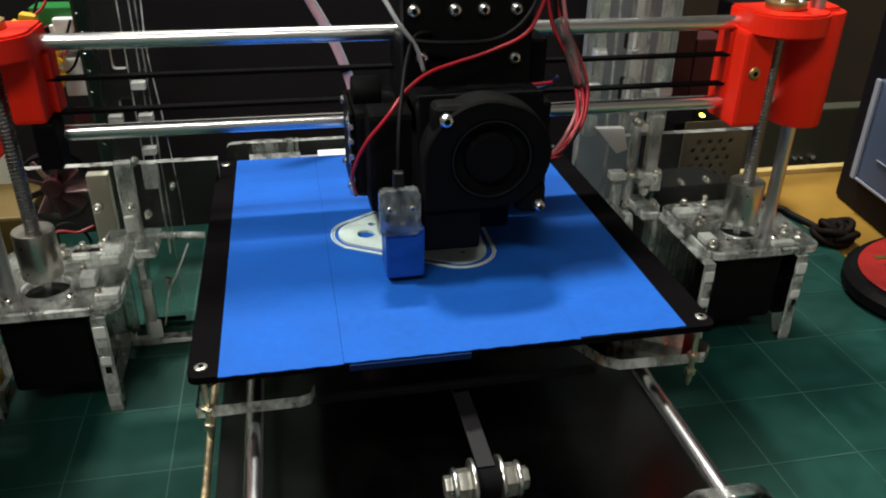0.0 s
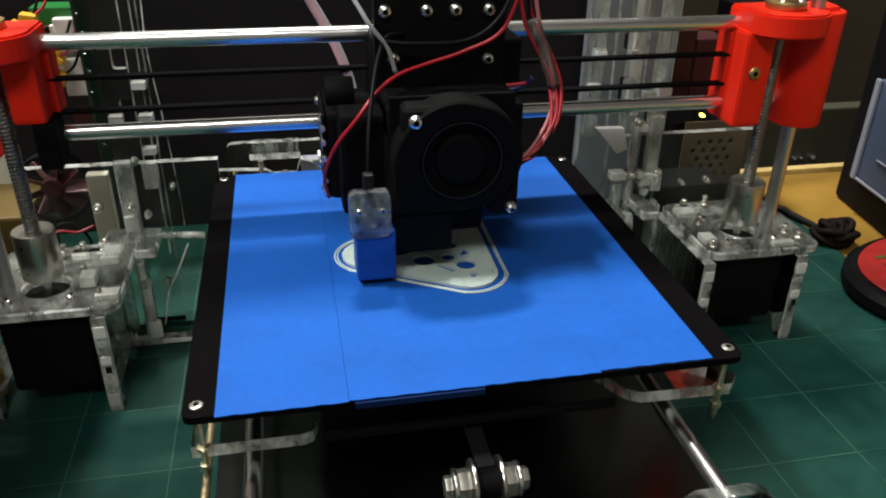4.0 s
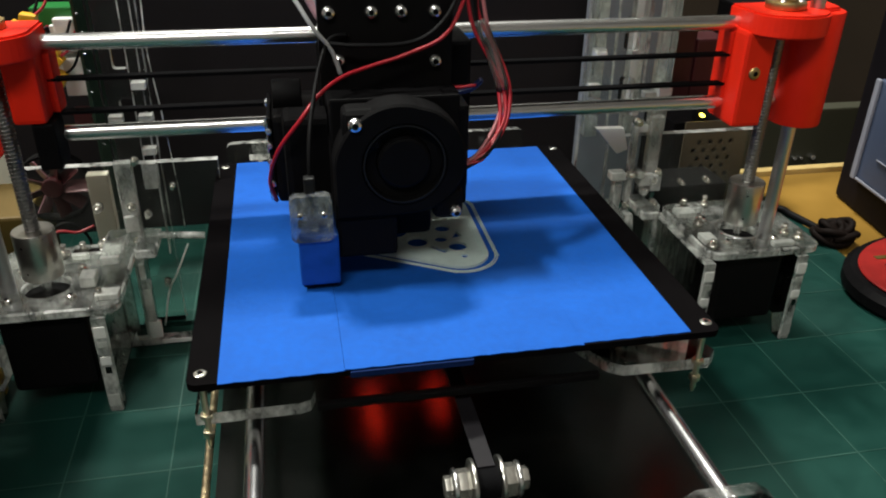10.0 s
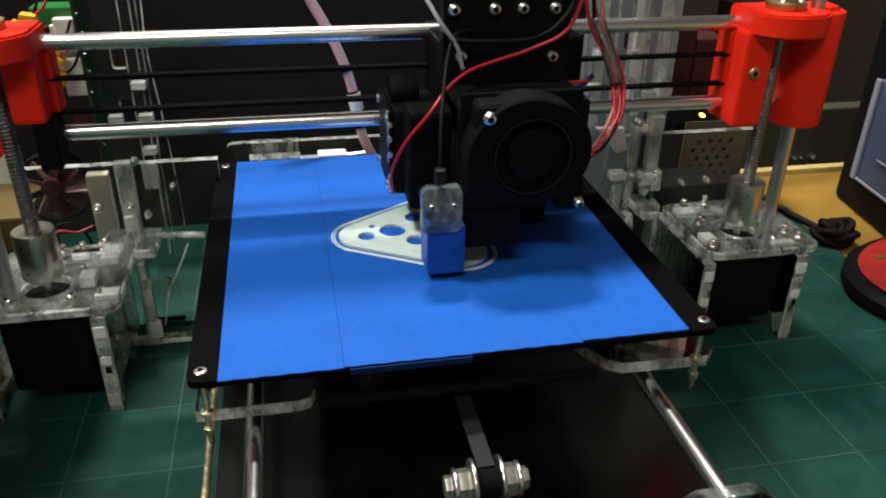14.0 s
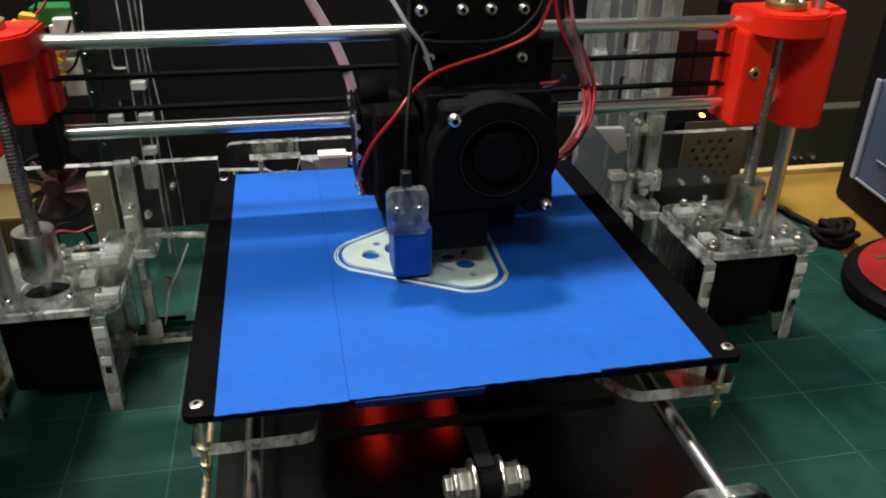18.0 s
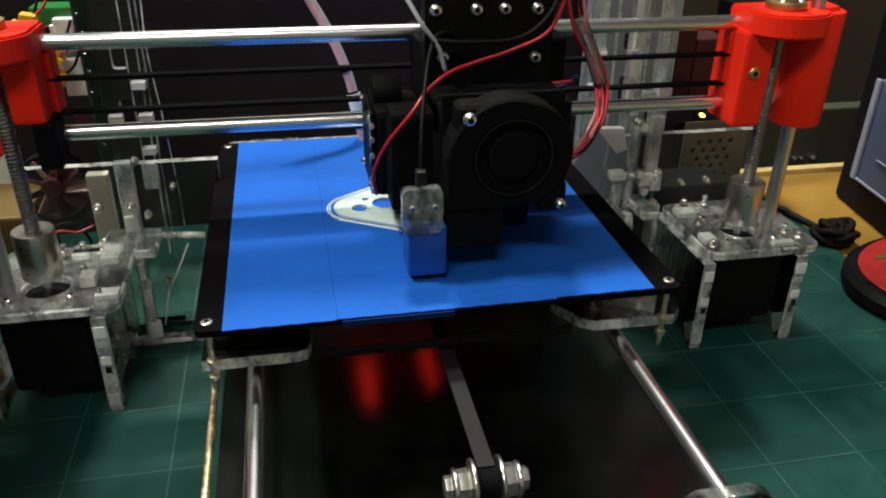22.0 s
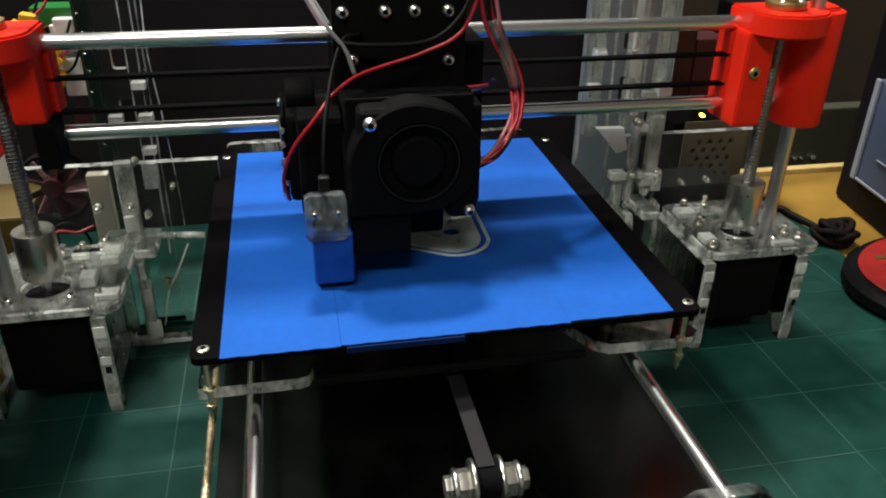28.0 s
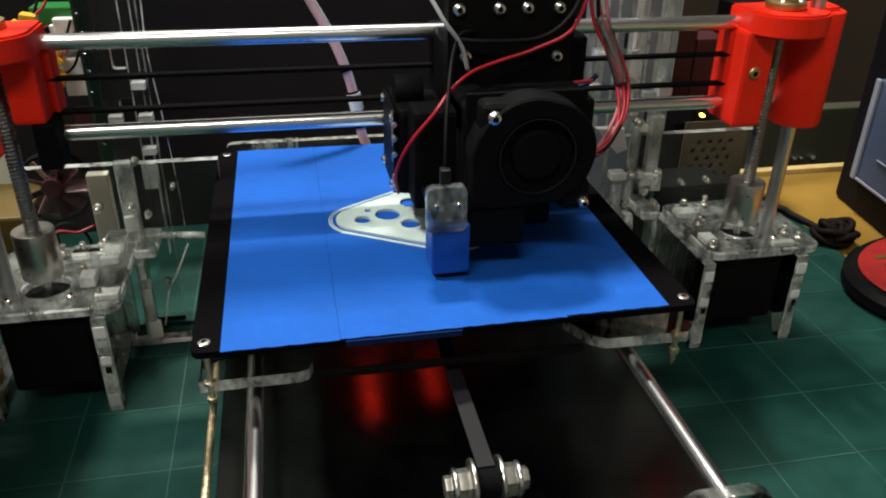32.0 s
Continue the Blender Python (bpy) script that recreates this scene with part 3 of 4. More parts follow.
# sleeved cable that hangs behind the rods, with its ties
line = [(-0.064, 0.27, 0.225), (-0.053, 0.27, 0.204), (-0.0455, 0.27, 0.1900), (-0.0345, 0.27, 0.1690), (-0.0265, 0.27, 0.1485), (-0.0215, 0.27, 0.1290), (-0.0180, 0.27, 0.1060), (-0.0110, 0.272, 0.0880), (-0.002, 0.276, 0.0740), (0.006, 0.28, 0.060)]
sleeve = part("sleeved_cable", hose(line, 0.0030, seg=12), WIRE_PINK, printer, "pink sleeved cable with white wires")
part("white_wire", hose([(x + 0.0022, y - 0.0021, z + 0.001) for x, y, z in line], 0.0009), WIRE_WHITE, sleeve)
for i, f in ((3, 0.95), (4, 0.75), (5, 0.75)):
    p, q = Vector(line[i]), Vector(line[i + 1])
    c, d = p.lerp(q, f), (q - p).normalized()
    part("cable_tie", ring(c, c + d * 0.0022, 0.0043, 0.0030, seg=16), RUBBER, sleeve)
part("foil_wrap", cyl((-0.0222, 0.2695, 0.1325), (-0.0200, 0.2695, 0.1215), 0.0045, seg=14, r2=0.0044), WHITEP, sleeve, "whitish wrap on the cable")
part("clear_tie", hose([(-0.1350, 0.222, 0.240), (-0.1360, 0.222, 0.2022), (-0.1368, 0.222, 0.1736), (-0.1339, 0.221, 0.1366), (-0.1314, 0.220, 0.0950), (-0.1310, 0.220, 0.0692)], 0.00045, seg=6), EDGE, printer, "thin clear cable tie")
part("clear_tube", cyl((-0.146, 0.212, 0.0690), (-0.1190, 0.212, 0.0665), 0.0022, seg=14), EDGE, printer, "short clear tube")

# control board on the far side, with its plugs and fan
pcb = part("control_board", box(-0.1810, -0.1790, 0.262, 0.300, 0.035, 0.240, 0.0004), PCB, printer, "green circuit board with white plugs")
part("terminal_block", box(-0.2090, -0.1840, 0.282, 0.300, 0.1770, 0.1880, 0.001), mat("green_terminal_plastic", (0.01, 0.13, 0.025), 0.35, vary=0.15), pcb, "green screw terminal block")
for z, h in ((0.1660, 0.0165), (0.1390, 0.0205)):
    part("white_plug", box(-0.1960, -0.1812, 0.276, 0.290, z - 0.003, z + h, 0.001), WHITEP, pcb, "white wire plug")
    part("plug_lip", box(-0.1985, -0.1958, 0.277, 0.289, z + 0.004, z + h - 0.004, 0.0006), WHITEP, pcb)
    for k in range(3):
        part("plug_wire", hose([(-0.1975, 0.279 + 0.003 * k, z + 0.008), (-0.2010, 0.275 + 0.003 * k, z + 0.011), (-0.2060, 0.268 + 0.004 * k, z + 0.002 * k), (-0.2270, 0.262 + 0.004 * k, z - 0.004)], 0.0009, seg=6), (WIRE_BLACK, WIRE_BLACK, WIRE_RED)[k], pcb)
for k, (x, z) in enumerate(((-0.2130, 0.1790), (-0.2060, 0.1840), (-0.1980, 0.1660), (-0.1965, 0.1600), (-0.1960, 0.1495))):
    b = box(-0.0045, 0.0045, -0.004, 0.004, -0.0036, 0.0036, 0.001)
    b.transform(Matrix.Translation((x, 0.268, z)) @ Matrix.Rotation(radians(35 - 25 * k), 4, "Y"))
    part("yellow_plug", b, YELLOWP, pcb, "yellow wire plug")
    part("plug_wire", hose([(x + 0.003, 0.268, z + 0.002), (x + 0.009, 0.270, z + 0.007), (x + 0.013, 0.274, z + 0.016)], 0.0009, seg=6), (WIRE_BLACK, WIRE_RED)[k % 2], pcb)
for k in range(16):
    part("solder_point", cyl((-0.1790, 0.2625 + 0.004 * (k % 2), 0.05 + 0.0115 * k), (-0.1778, 0.2625 + 0.004 * (k % 2), 0.05 + 0.0115 * k), 0.0006, seg=8), CHROME, pcb)
part("beige_rail", box(-0.1902, -0.1775, 0.254, 0.2615, 0.024, 0.0922, 0.0008), BEIGE, pcb, "beige plastic rail")
part("maroon_plug", box(-0.1930, -0.1820, 0.268, 0.275, 0.1180, 0.1300, 0.001), MAROON, pcb)
LIT_BLADE = mat("lit_fan_blade_pink", (0.34, 0.17, 0.19), 0.4, vary=0.3, scale=60)
cooler = part("board_fan", ring((-0.2120, 0.262, 0.0810), (-0.2120, 0.272, 0.0810), 0.0225, 0.0212, seg=40), BLACK, printer, "small board fan with maroon blades")
part("fan_hub", cyl((-0.2120, 0.258, 0.0830), (-0.2120, 0.270, 0.0830), 0.0065, seg=24, bevel=0.001), MAROON, cooler)
# every third blade takes a paler pink, for the light falling on it
for k in range(9):
    a = 2 * math.pi * k / 9
    b = box(0.006, 0.0200, -0.0045, 0.0045, -0.0005, 0.0005, 0.0003)
    b.transform(Matrix.Translation((-0.2120, 0.264, 0.0820)) @ Matrix.Rotation(a, 4, "Y") @ Matrix.Rotation(radians(38), 4, "X"))
    part("fan_blade", b, LIT_BLADE if k % 3 == 0 else MAROON, cooler)
part("board_wire", hose([(-0.226, 0.25, 0.050), (-0.210, 0.25, 0.062), (-0.199, 0.25, 0.060), (-0.194, 0.25, 0.046), (-0.204, 0.25, 0.034), (-0.220, 0.25, 0.036)], 0.0010, seg=6), WIRE_BLACK, printer)
part("board_wire", hose([(-0.226, 0.248, 0.046), (-0.212, 0.248, 0.058), (-0.200, 0.248, 0.057), (-0.190, 0.25, 0.060)], 0.0010, seg=6), WIRE_RED, printer)

# ---- things behind and beside the printer ----
thing("ochre_box", box(-0.290, -0.236, 0.270, 0.330, 0.0, 0.060, 0.002), OCHRE, "small ochre card box behind the control board", "box")
white_box = thing("white_box", box(-0.330, -0.262, 0.400, 0.440, -0.003, 0.240, 0.002), BEIGE, "pale carton standing behind the control board", "box")
# board added so the clear upright looks filled with grey-blue reflections
thing("sheen_board", box(0.167, 0.2400, 0.352, 0.360, 0.0, 0.34, 0.001), mat("pale_grey_blue_sheen", (0.17, 0.19, 0.225), 0.45, vary=0.12, scale=30), "grey-blue board added behind the frame for the sheen in its acrylic", "board")
psu = base("power_supply", "perforated sheet steel power supply with a yellow lamp", "power supply")
part("case", box(0.222, 0.283, 0.297, 0.350, 0.0, 0.090, 0.001), BLACK, psu)
spots = []
for r in range(10):
    for c in range(4):
        spots.append(circle(0.2395 + 0.0087 * c + (0.0043 if r % 2 else 0), 0.014 + 0.0067 * r, 0.0024, 8))
part("grille", sheet([(0.230, 0.0), (0.283, 0.0), (0.283, 0.091), (0.230, 0.091)], "y", 0.2940, 0.2955, holes=spots, cut=0), PSUM, psu, "perforated steel grille")
part("lamp", cyl((0.2420, 0.292, 0.0960), (0.2420, 0.297, 0.0960), 0.0013, seg=14, bevel=0.0004), LEDY, psu, "glowing yellow lamp")
part("lamp_holder", box(0.2390, 0.2450, 0.2972, 0.305, 0.0905, 0.0990, 0.0006), BLACK, psu)
for k, (x0, x1, z0, z1) in enumerate(((0.241, 0.262, 0.0, 0.150), (0.2625, 0.290, 0.0, 0.138), (0.291, 0.325, 0.0, 0.165))):
    thing("maroon_box", box(x0, x1, 0.356, 0.385, z0, z1, 0.002), MAROON if k != 2 else BLACK, "dark maroon plastic box behind the power supply" if k != 2 else "black plastic box behind the power supply", "box")
thing("black_case", box(0.178, 0.233, 0.2300, 0.262, 0.0, 0.0690, 0.002), BLACK, "small black case behind the motor mount", "case")

# storage crate at the side
crate = base("storage_crate", "tall dark plastic drawer crate with a smoky blue drawer front", "crate", (0.4000, 0.2553, -0.003))
crate.rotation_euler = (0, 0, radians(-8.2))
part("side", box(0.0, 0.20, -0.0180, 0.0868, 0.0, 0.42, 0.006, seg=3), CRATEM, crate)
dr = part("drawer", box(-0.0055, -0.0002, -0.0150, 0.0570, 0.0310, 0.1160, 0.003, seg=3), DRAWERM, crate, "smoky blue see-through drawer")
part("rim", box(-0.0085, -0.0057, 0.0510, 0.0570, 0.0310, 0.1160, 0.001), GREYP, dr)
part("rim", box(-0.0075, -0.0057, -0.0150, 0.0508, 0.0310, 0.0335, 0.001), GREYP, dr)
part("rib", box(-0.0070, -0.0057, -0.0150, 0.0300, 0.0560, 0.0568, 0.0003), GREYP, dr)

# a round pouch, a cable and a coil by the mat's edge
pouch = base("pouch", "flat oval red cloth pouch with black sides lying beside the mat", "pouch", (0.396, 0.166, 0.0))


def oval(rx, ry, n=56):
    return [(rx * math.cos(2 * math.pi * k / n), ry * math.sin(2 * math.pi * k / n)) for k in range(n)]


part("body", sheet(oval(0.089, 0.069), "z", 0.0, 0.0150, cut=0, chamfer=0.004), BLACK, pouch)
part("flap", sheet(oval(0.080, 0.061), "z", 0.0151, 0.0175, cut=0, chamfer=0.0010), mat("red_cloth", (0.24, 0.009, 0.007), 0.8, vary=0.4, scale=60, bump=0.5, spec=0.2), pouch, "red cloth flap")
for y, m in ((0.0300, OCHRE), (0.0040, OCHRE), (0.0180, MAROON)):
    part("stripe", box(-0.0560, 0.0300, y - 0.0022, y + 0.0022, 0.0176, 0.0180, 0.0001), m, pouch, "dull woven stripe")
thing("black_cable", hose([(0.262, 0.330, 0.003), (0.310, 0.322, 0.003), (0.338, 0.312, 0.003), (0.3421, 0.2989, 0.003), (0.3467, 0.2819, 0.003), (0.3490, 0.2690, 0.003)], 0.0030), WIRE_BLACK, "thin black cable lying along the mat's edge", "cable")
coil = base("cable_coil", "tangled dark brown cable coil lying at the mat's edge", "cable coil", (0.352, 0.2560, 0.0))
COILM = mat("dark_brown_cable_sheath", (0.007, 0.004, 0.003), 0.7, vary=0.3, scale=120, spec=0.1)
for k in range(9):
    r = 0.0040 + 0.0012 * ((k * 4) % 9)
    turns = [(r * 1.15 * math.cos(a) + 0.002 * math.sin(5 * k), r * 0.95 * math.sin(a) + 0.002 * math.cos(7 * k), 0.0022 + 0.0013 * k + 0.0024 * math.sin(2 * a + k)) for a in [2 * math.pi * q / 12 + k for q in range(13)]]
    part("loop", hose(turns, 0.0029, seg=8, n=4), COILM, coil)
# added just out of view, to keep the left lamp off the mat
thing("shade_block", box(-0.330, -0.2405, -0.080, 0.178, 0.0, 0.158, 0.002), mat("dark_brown_shade_block", (0.020, 0.014, 0.011), 0.7, vary=0.3, scale=25, spec=0.1), "dark brown block added beside the printer to shade the mat", "box")
thing("yellow_cap", cyl((-0.2390, 0.1640, 0.0), (-0.2390, 0.1640, 0.016), 0.0080, seg=20, bevel=0.002), YELLOWP, "small yellow plastic cap standing on the mat", "cap")
for x, r in ((0.4806, 0.0022), (0.4885, 0.0018), (0.5030, 0.0028)):
    thing("wall_knob", cyl((x, 0.50, -0.0324), (x, 0.494, -0.0324), r, seg=12, bevel=0.0006), CHROME, "small bright fitting on the far rail", "fitting", group="fittings on the rail")
thing("far_rail", box(0.30, 1.2, 0.50, 0.52, -0.75, 0.022, 0.002), mat("olive_painted_board", (0.034, 0.035, 0.019), 0.7, vary=0.2, scale=20), "dark olive board behind the desk", "board")

# ---- the moving bed; y is counted from its front screws ----
bed = part("print_bed", sheet(rounded(-0.1095, 0.1085, -0.0068, 0.2150, 0.004), "z", 0.0965, 0.0996, cut=0), BEDBLACK, printer, "black heated plate covered with blue tape")
for x0, x1, y0, y1, lift in ((-0.0978, -0.05013, -0.0079, 0.2140, 0.0), (-0.0500, 0.00095, -0.0073, 0.2135, 0.00006), (0.00097, 0.0472, -0.0071, 0.2140, 0.00003), (0.04725, 0.0948, -0.0059, 0.2138, 0.0)):
    n = 14
    o = [(x0 + (x1 - x0) * k / n, y0 + 0.00022 * math.sin(k * 2.1 + x0 * 90)) for k in range(n + 1)] + [(x1, y1), (x0, y1)]
    part("tape_strip", sheet(o, "z", 0.0996, 0.1000 + lift, cut=0), TAPE, bed, "strip of blue masking tape")
part("tape_fold", box(-0.0480, 0.0008, -0.0084, -0.0074, 0.0965, 0.0992, 0.0002), mat("dark_blue_tape_edge", (0.003, 0.014, 0.07), 0.7, vary=0.2, spec=0.1), bed, "dark blue folded tape edge")
for sx in (-0.1045, 0.1045):
    for sy in (0.0, 0.209):
        screw(sx if sx < 0 else 0.1045, sy, 0.0996, (0, 0, 1), 0.0026, 0.0008, bed, "bed_screw")
        part("levelling_screw", cyl((sx, sy, 0.0655), (sx, sy, 0.0965), 0.0013, seg=12), PALEBRASS, bed)
        part("screw_tip", cyl((sx, sy, 0.0630), (sx, sy, 0.0655), 0.0006, seg=12, r2=0.0013), PALEBRASS, bed)
        part("nut", cyl((sx, sy, 0.0785), (sx, sy, 0.0806), 0.0027, seg=6, bevel=0.0003), PALEBRASS, bed)
        part("nut", cyl((sx, sy, 0.0690), (sx, sy, 0.0722), 0.0024, seg=6, bevel=0.0003), PALEBRASS, bed)
arm = [(-0.1095, 0.003), (-0.0680, 0.003), (-0.0640, 0.0045), (-0.0620, 0.010), (-0.0620, 0.034), (0.050, 0.034), (0.0535, 0.030), (0.0660, 0.008), (0.0720, 0.004), (0.112, 0.003), (0.117, 0.008), (0.112, 0.022), (0.082, 0.040),
       (0.078, 0.165), (0.110, 0.196), (0.112, 0.212), (0.070, 0.214), (0.052, 0.172), (-0.052, 0.172), (-0.070, 0.214), (-0.112, 0.212), (-0.110, 0.196), (-0.080, 0.165), (-0.084, 0.040), (-0.1095, 0.020)]
part("bed_carrier", sheet(arm, "z", 0.0725, 0.0780), CL, bed, "clear acrylic bed carrier")
for x in (-0.0872, 0.0848):
    for y0 in (0.045, 0.135):
        part("slide_bearing", cyl((x, y0, 0.066), (x, y0 + 0.03, 0.066), 0.0064, seg=24, bevel=0.0006), BLACK, bed)
# always glowing, and sized to give the red streaks mirrored below
bed_lamps = [part("bed_lamp", box(x - w, x + w, y, 0.2130, 0.0945, 0.0964, 0.0004), LEDR, bed, "red lamp strip under the plate, sunk into it to hide its glow") for x, w, y in ((-0.0212, 0.0048, 0.1620), (0.0268, 0.0044, 0.1760))]
part("carrier_bar", box(-0.0615, 0.0600, 0.0015, 0.0045, 0.0738, 0.0772, 0.0006), DARK, bed, "black bar across the bed carrier")

# ---- the moving head; x is counted from its place over the middle ----
head = part("print_head", box(0.004, 0.0765, 0.142, 0.190, 0.118, 0.195, 0.002), BLACK, printer, "black print head with a blower fan and red wires")
part("head_plate", sheet(rounded(0.0030, 0.0640, 0.1600, 0.2600, 0.003), "y", 0.130, 0.1395, cut=0), DARK, head, "black upper plate")
for x, z in ((0.0079, 0.2119), (0.0268, 0.2119), (0.0402, 0.2119), (0.0557, 0.2117), (0.0115, 0.1905), (0.0560, 0.1892)):
    screw(x, 0.130, z, (0, -1, 0), 0.0030, 0.0028, head, material=CHROME)
part("cable_cover", box(-0.016, 0.008, 0.112, 0.132, 0.121, 0.170, 0.003), BLACK, head)
part("heat_sink", box(0.004, 0.0660, 0.0990, 0.140, 0.1290, 0.1770, 0.002), BLACK, head, "black head body behind the fan")
volute = []
for k in range(52):
    a = -75 + 5 * k
    r = 0.0243 + max(0, a - 80) * 0.000085
    volute.append((0.0370 + r * math.cos(radians(a)), 0.1590 + r * math.sin(radians(a))))
volute += [(0.0042, 0.1345), (0.0311, 0.1345)]
fan = part("blower_fan", sheet(volute, "y", 0.0805, 0.096, holes=[circle(0.0342, 0.1580, 0.0170, 40)], cut=0, chamfer=0.0009), BLACK, head, "black blower fan with a round inlet")
part("fan_ring", ring((0.0342, 0.0812, 0.1580), (0.0342, 0.0805, 0.1580), 0.0185, 0.0170, seg=56), FANGREY, fan, "dark grey inlet rim")
part("impeller", ring((0.0342, 0.0850, 0.1580), (0.0342, 0.0940, 0.1580), 0.0168, 0.0120, seg=48), BLACK, fan, "black impeller ring, spinning too fast to tell its blades")
part("fan_hub", cyl((0.0342, 0.0900, 0.1580), (0.0342, 0.0818, 0.1580), 0.0117, seg=40, bevel=0.0016), BLACK, fan)
part("fan_back", box(0.0045, 0.0610, 0.0962, 0.0980, 0.1360, 0.1830, 0.001), BLACK, fan)
duct = box(0.0042, 0.0311, 0.083, 0.110, 0.1138, 0.1343, 0.002)
part("fan_duct", duct, BLACK, fan)
for x0, x1, z0, z1 in ((0.0085, 0.0250, 0.1640, 0.1822), (0.0470, 0.0608, 0.1302, 0.1450)):
    part("fan_ear", box(x0, x1, 0.0820, 0.0955, z0, z1, 0.004, seg=3), BLACK, fan)
part("fan_mount", box(0.0040, 0.0600, 0.0982, 0.1290, 0.1600, 0.1775, 0.003), BLACK, head)
screw(0.0136, 0.0812, 0.1768, (0, -1, 0), 0.0030, 0.0030, fan, material=CHROME)
screw(0.0562, 0.0805, 0.1358, (0, -1, 0), 0.0026, 0.0050, fan, material=CHROME)
nz = cyl((0.036, 0.125, 0.1045), (0.036, 0.125, 0.110), 0.001, seg=16, r2=0.004)
box(0.028, 0.046, 0.116, 0.134, 0.1085, 0.1138, 0.001, nz)
part("nozzle", nz, THREAD, head, "dark metal nozzle and heater block")
# black block added to deepen the shade beneath the head
part("nozzle_shade", box(0.0315, 0.0500, 0.102, 0.140, 0.1135, 0.136, 0.003), BLACK, head)
motor = part("feed_motor", box(-0.021, 0.003, 0.129, 0.171, 0.122, 0.166, 0.003), DARK, head, "black feed motor")
part("end_cap", box(-0.0230, -0.0212, 0.1300, 0.1700, 0.1230, 0.1650, 0.0006), DARK, motor, "black painted end cap")
for y in (0.1335, 0.1665):
    for z in (0.127, 0.161):
        screw(-0.0230, y, z, (-1, 0, 0), 0.0022, 0.0016, motor, material=CHROME)
sensor = part("level_sensor", box(-0.0129, 0.0047, 0.080, 0.0975, 0.1030, 0.1275, 0.0012), SENSOR, head, "blue bed level sensor")
part("sensor_foot", box(-0.0118, 0.0036, 0.081, 0.0965, 0.1018, 0.1030, 0.0004), BLACK, sensor)
part("sensor_clamp", sheet(rounded(-0.0155, 0.0025, 0.1255, 0.1470, 0.003), "y", 0.0785, 0.0835, cut=0), CLAMP, head, "clear acrylic sensor bracket")
part("bracket_arm", box(-0.0125, 0.0015, 0.0840, 0.125, 0.1300, 0.1345, 0.0006), BLACK, head)
for x in (-0.0112, -0.0012):
    screw(x, 0.0785, 0.1385, (0, -1, 0), 0.0014, 0.0012, head)
part("cable_plug", box(-0.0088, -0.0040, 0.0825, 0.0875, 0.1460, 0.1535, 0.001), FANGREY, sensor)
part("sensor_cable", hose([(-0.006, 0.088, 0.127), (-0.006, 0.087, 0.152), (-0.0045, 0.094, 0.170), (-0.001, 0.106, 0.184), (0.003, 0.118, 0.194), (0.008, 0.126, 0.2015), (0.016, 0.1285, 0.2025)], 0.0010), WIRE_BLACK, head)
part("filament_tube", hose([(0.012, 0.126, 0.185), (0.008, 0.124, 0.197), (0.000, 0.122, 0.208), (-0.009, 0.128, 0.222), (-0.027, 0.14, 0.240)], 0.0010), WIRE_GREY, head, "milky feed tube")
part("red_wire", hose([(-0.0215, 0.126, 0.125), (-0.0235, 0.118, 0.139), (-0.0185, 0.108, 0.157), (-0.008, 0.104, 0.172), (0.001, 0.109, 0.1815), (0.012, 0.116, 0.1870), (0.026, 0.120, 0.1905), (0.042, 0.121, 0.1950), (0.060, 0.122, 0.2035), (0.073, 0.135, 0.222)], 0.00095), WIRE_RED, head)
part("black_wire", hose([(0.004, 0.125, 0.200), (0.020, 0.122, 0.199), (0.045, 0.122, 0.200), (0.060, 0.124, 0.210), (0.070, 0.135, 0.225)], 0.0011), WIRE_BLACK, head)
LOOP = [(0.064, 0.105, 0.146), (0.074, 0.106, 0.151), (0.0835, 0.112, 0.163), (0.0860, 0.120, 0.177), (0.0815, 0.126, 0.192), (0.0755, 0.130, 0.207), (0.0720, 0.135, 0.235)]
for k, mt in enumerate((WIRE_RED, WIRE_RED, WIRE_DUSTY, WIRE_RED, WIRE_BLACK)):
    part("loop_wire", hose([(x + (0.0024 * math.sin(1.7 * k + 0.9 * q) + 0.0006 * k) * (0.4 + 0.15 * q), y + 0.0016 * math.cos(2.3 * k + q), z + 0.0012 * math.sin(2.9 * k + 1.3 * q)) for q, (x, y, z) in enumerate(LOOP)], 0.00095), mt, head)
part("clear_sleeve", hose([(x + 0.001, y, z) for x, y, z in LOOP[3:6]], 0.0034, seg=14), SLEEVE, head, "cloudy sleeve round the wires")
part("blue_wire", hose([(0.060, 0.138, 0.172), (0.068, 0.138, 0.171), (0.075, 0.136, 0.173), (0.080, 0.134, 0.178)], 0.0014), WIRE_BLUE, head)
part("short_red_wire", hose([(0.058, 0.132, 0.176), (0.066, 0.131, 0.1755), (0.076, 0.130, 0.1765)], 0.0009), WIRE_RED, head)
for z, h in ((0.1235, 0.006), (0.1400, 0.004), (0.1480, 0.010), (0.1610, 0.005)):
    part("motor_trim", box(-0.0238, -0.0229, 0.1296, 0.1310, z, z + h, 0.0003), CHROME, motor, "bright metal rim")
for z in (0.1262, 0.1325, 0.1440, 0.1520, 0.1590):
    part("trim_screw", cyl((-0.0226, 0.1298, z), (-0.0226, 0.1280, z), 0.0016, seg=12, bevel=0.0004), CHROME, motor, "bright small screw")
part("belt_pulley", cyl((-0.0200, 0.150, 0.1690), (-0.0060, 0.150, 0.1690), 0.0085, seg=28, bevel=0.001), BLACK, head, "round black pulley cover")

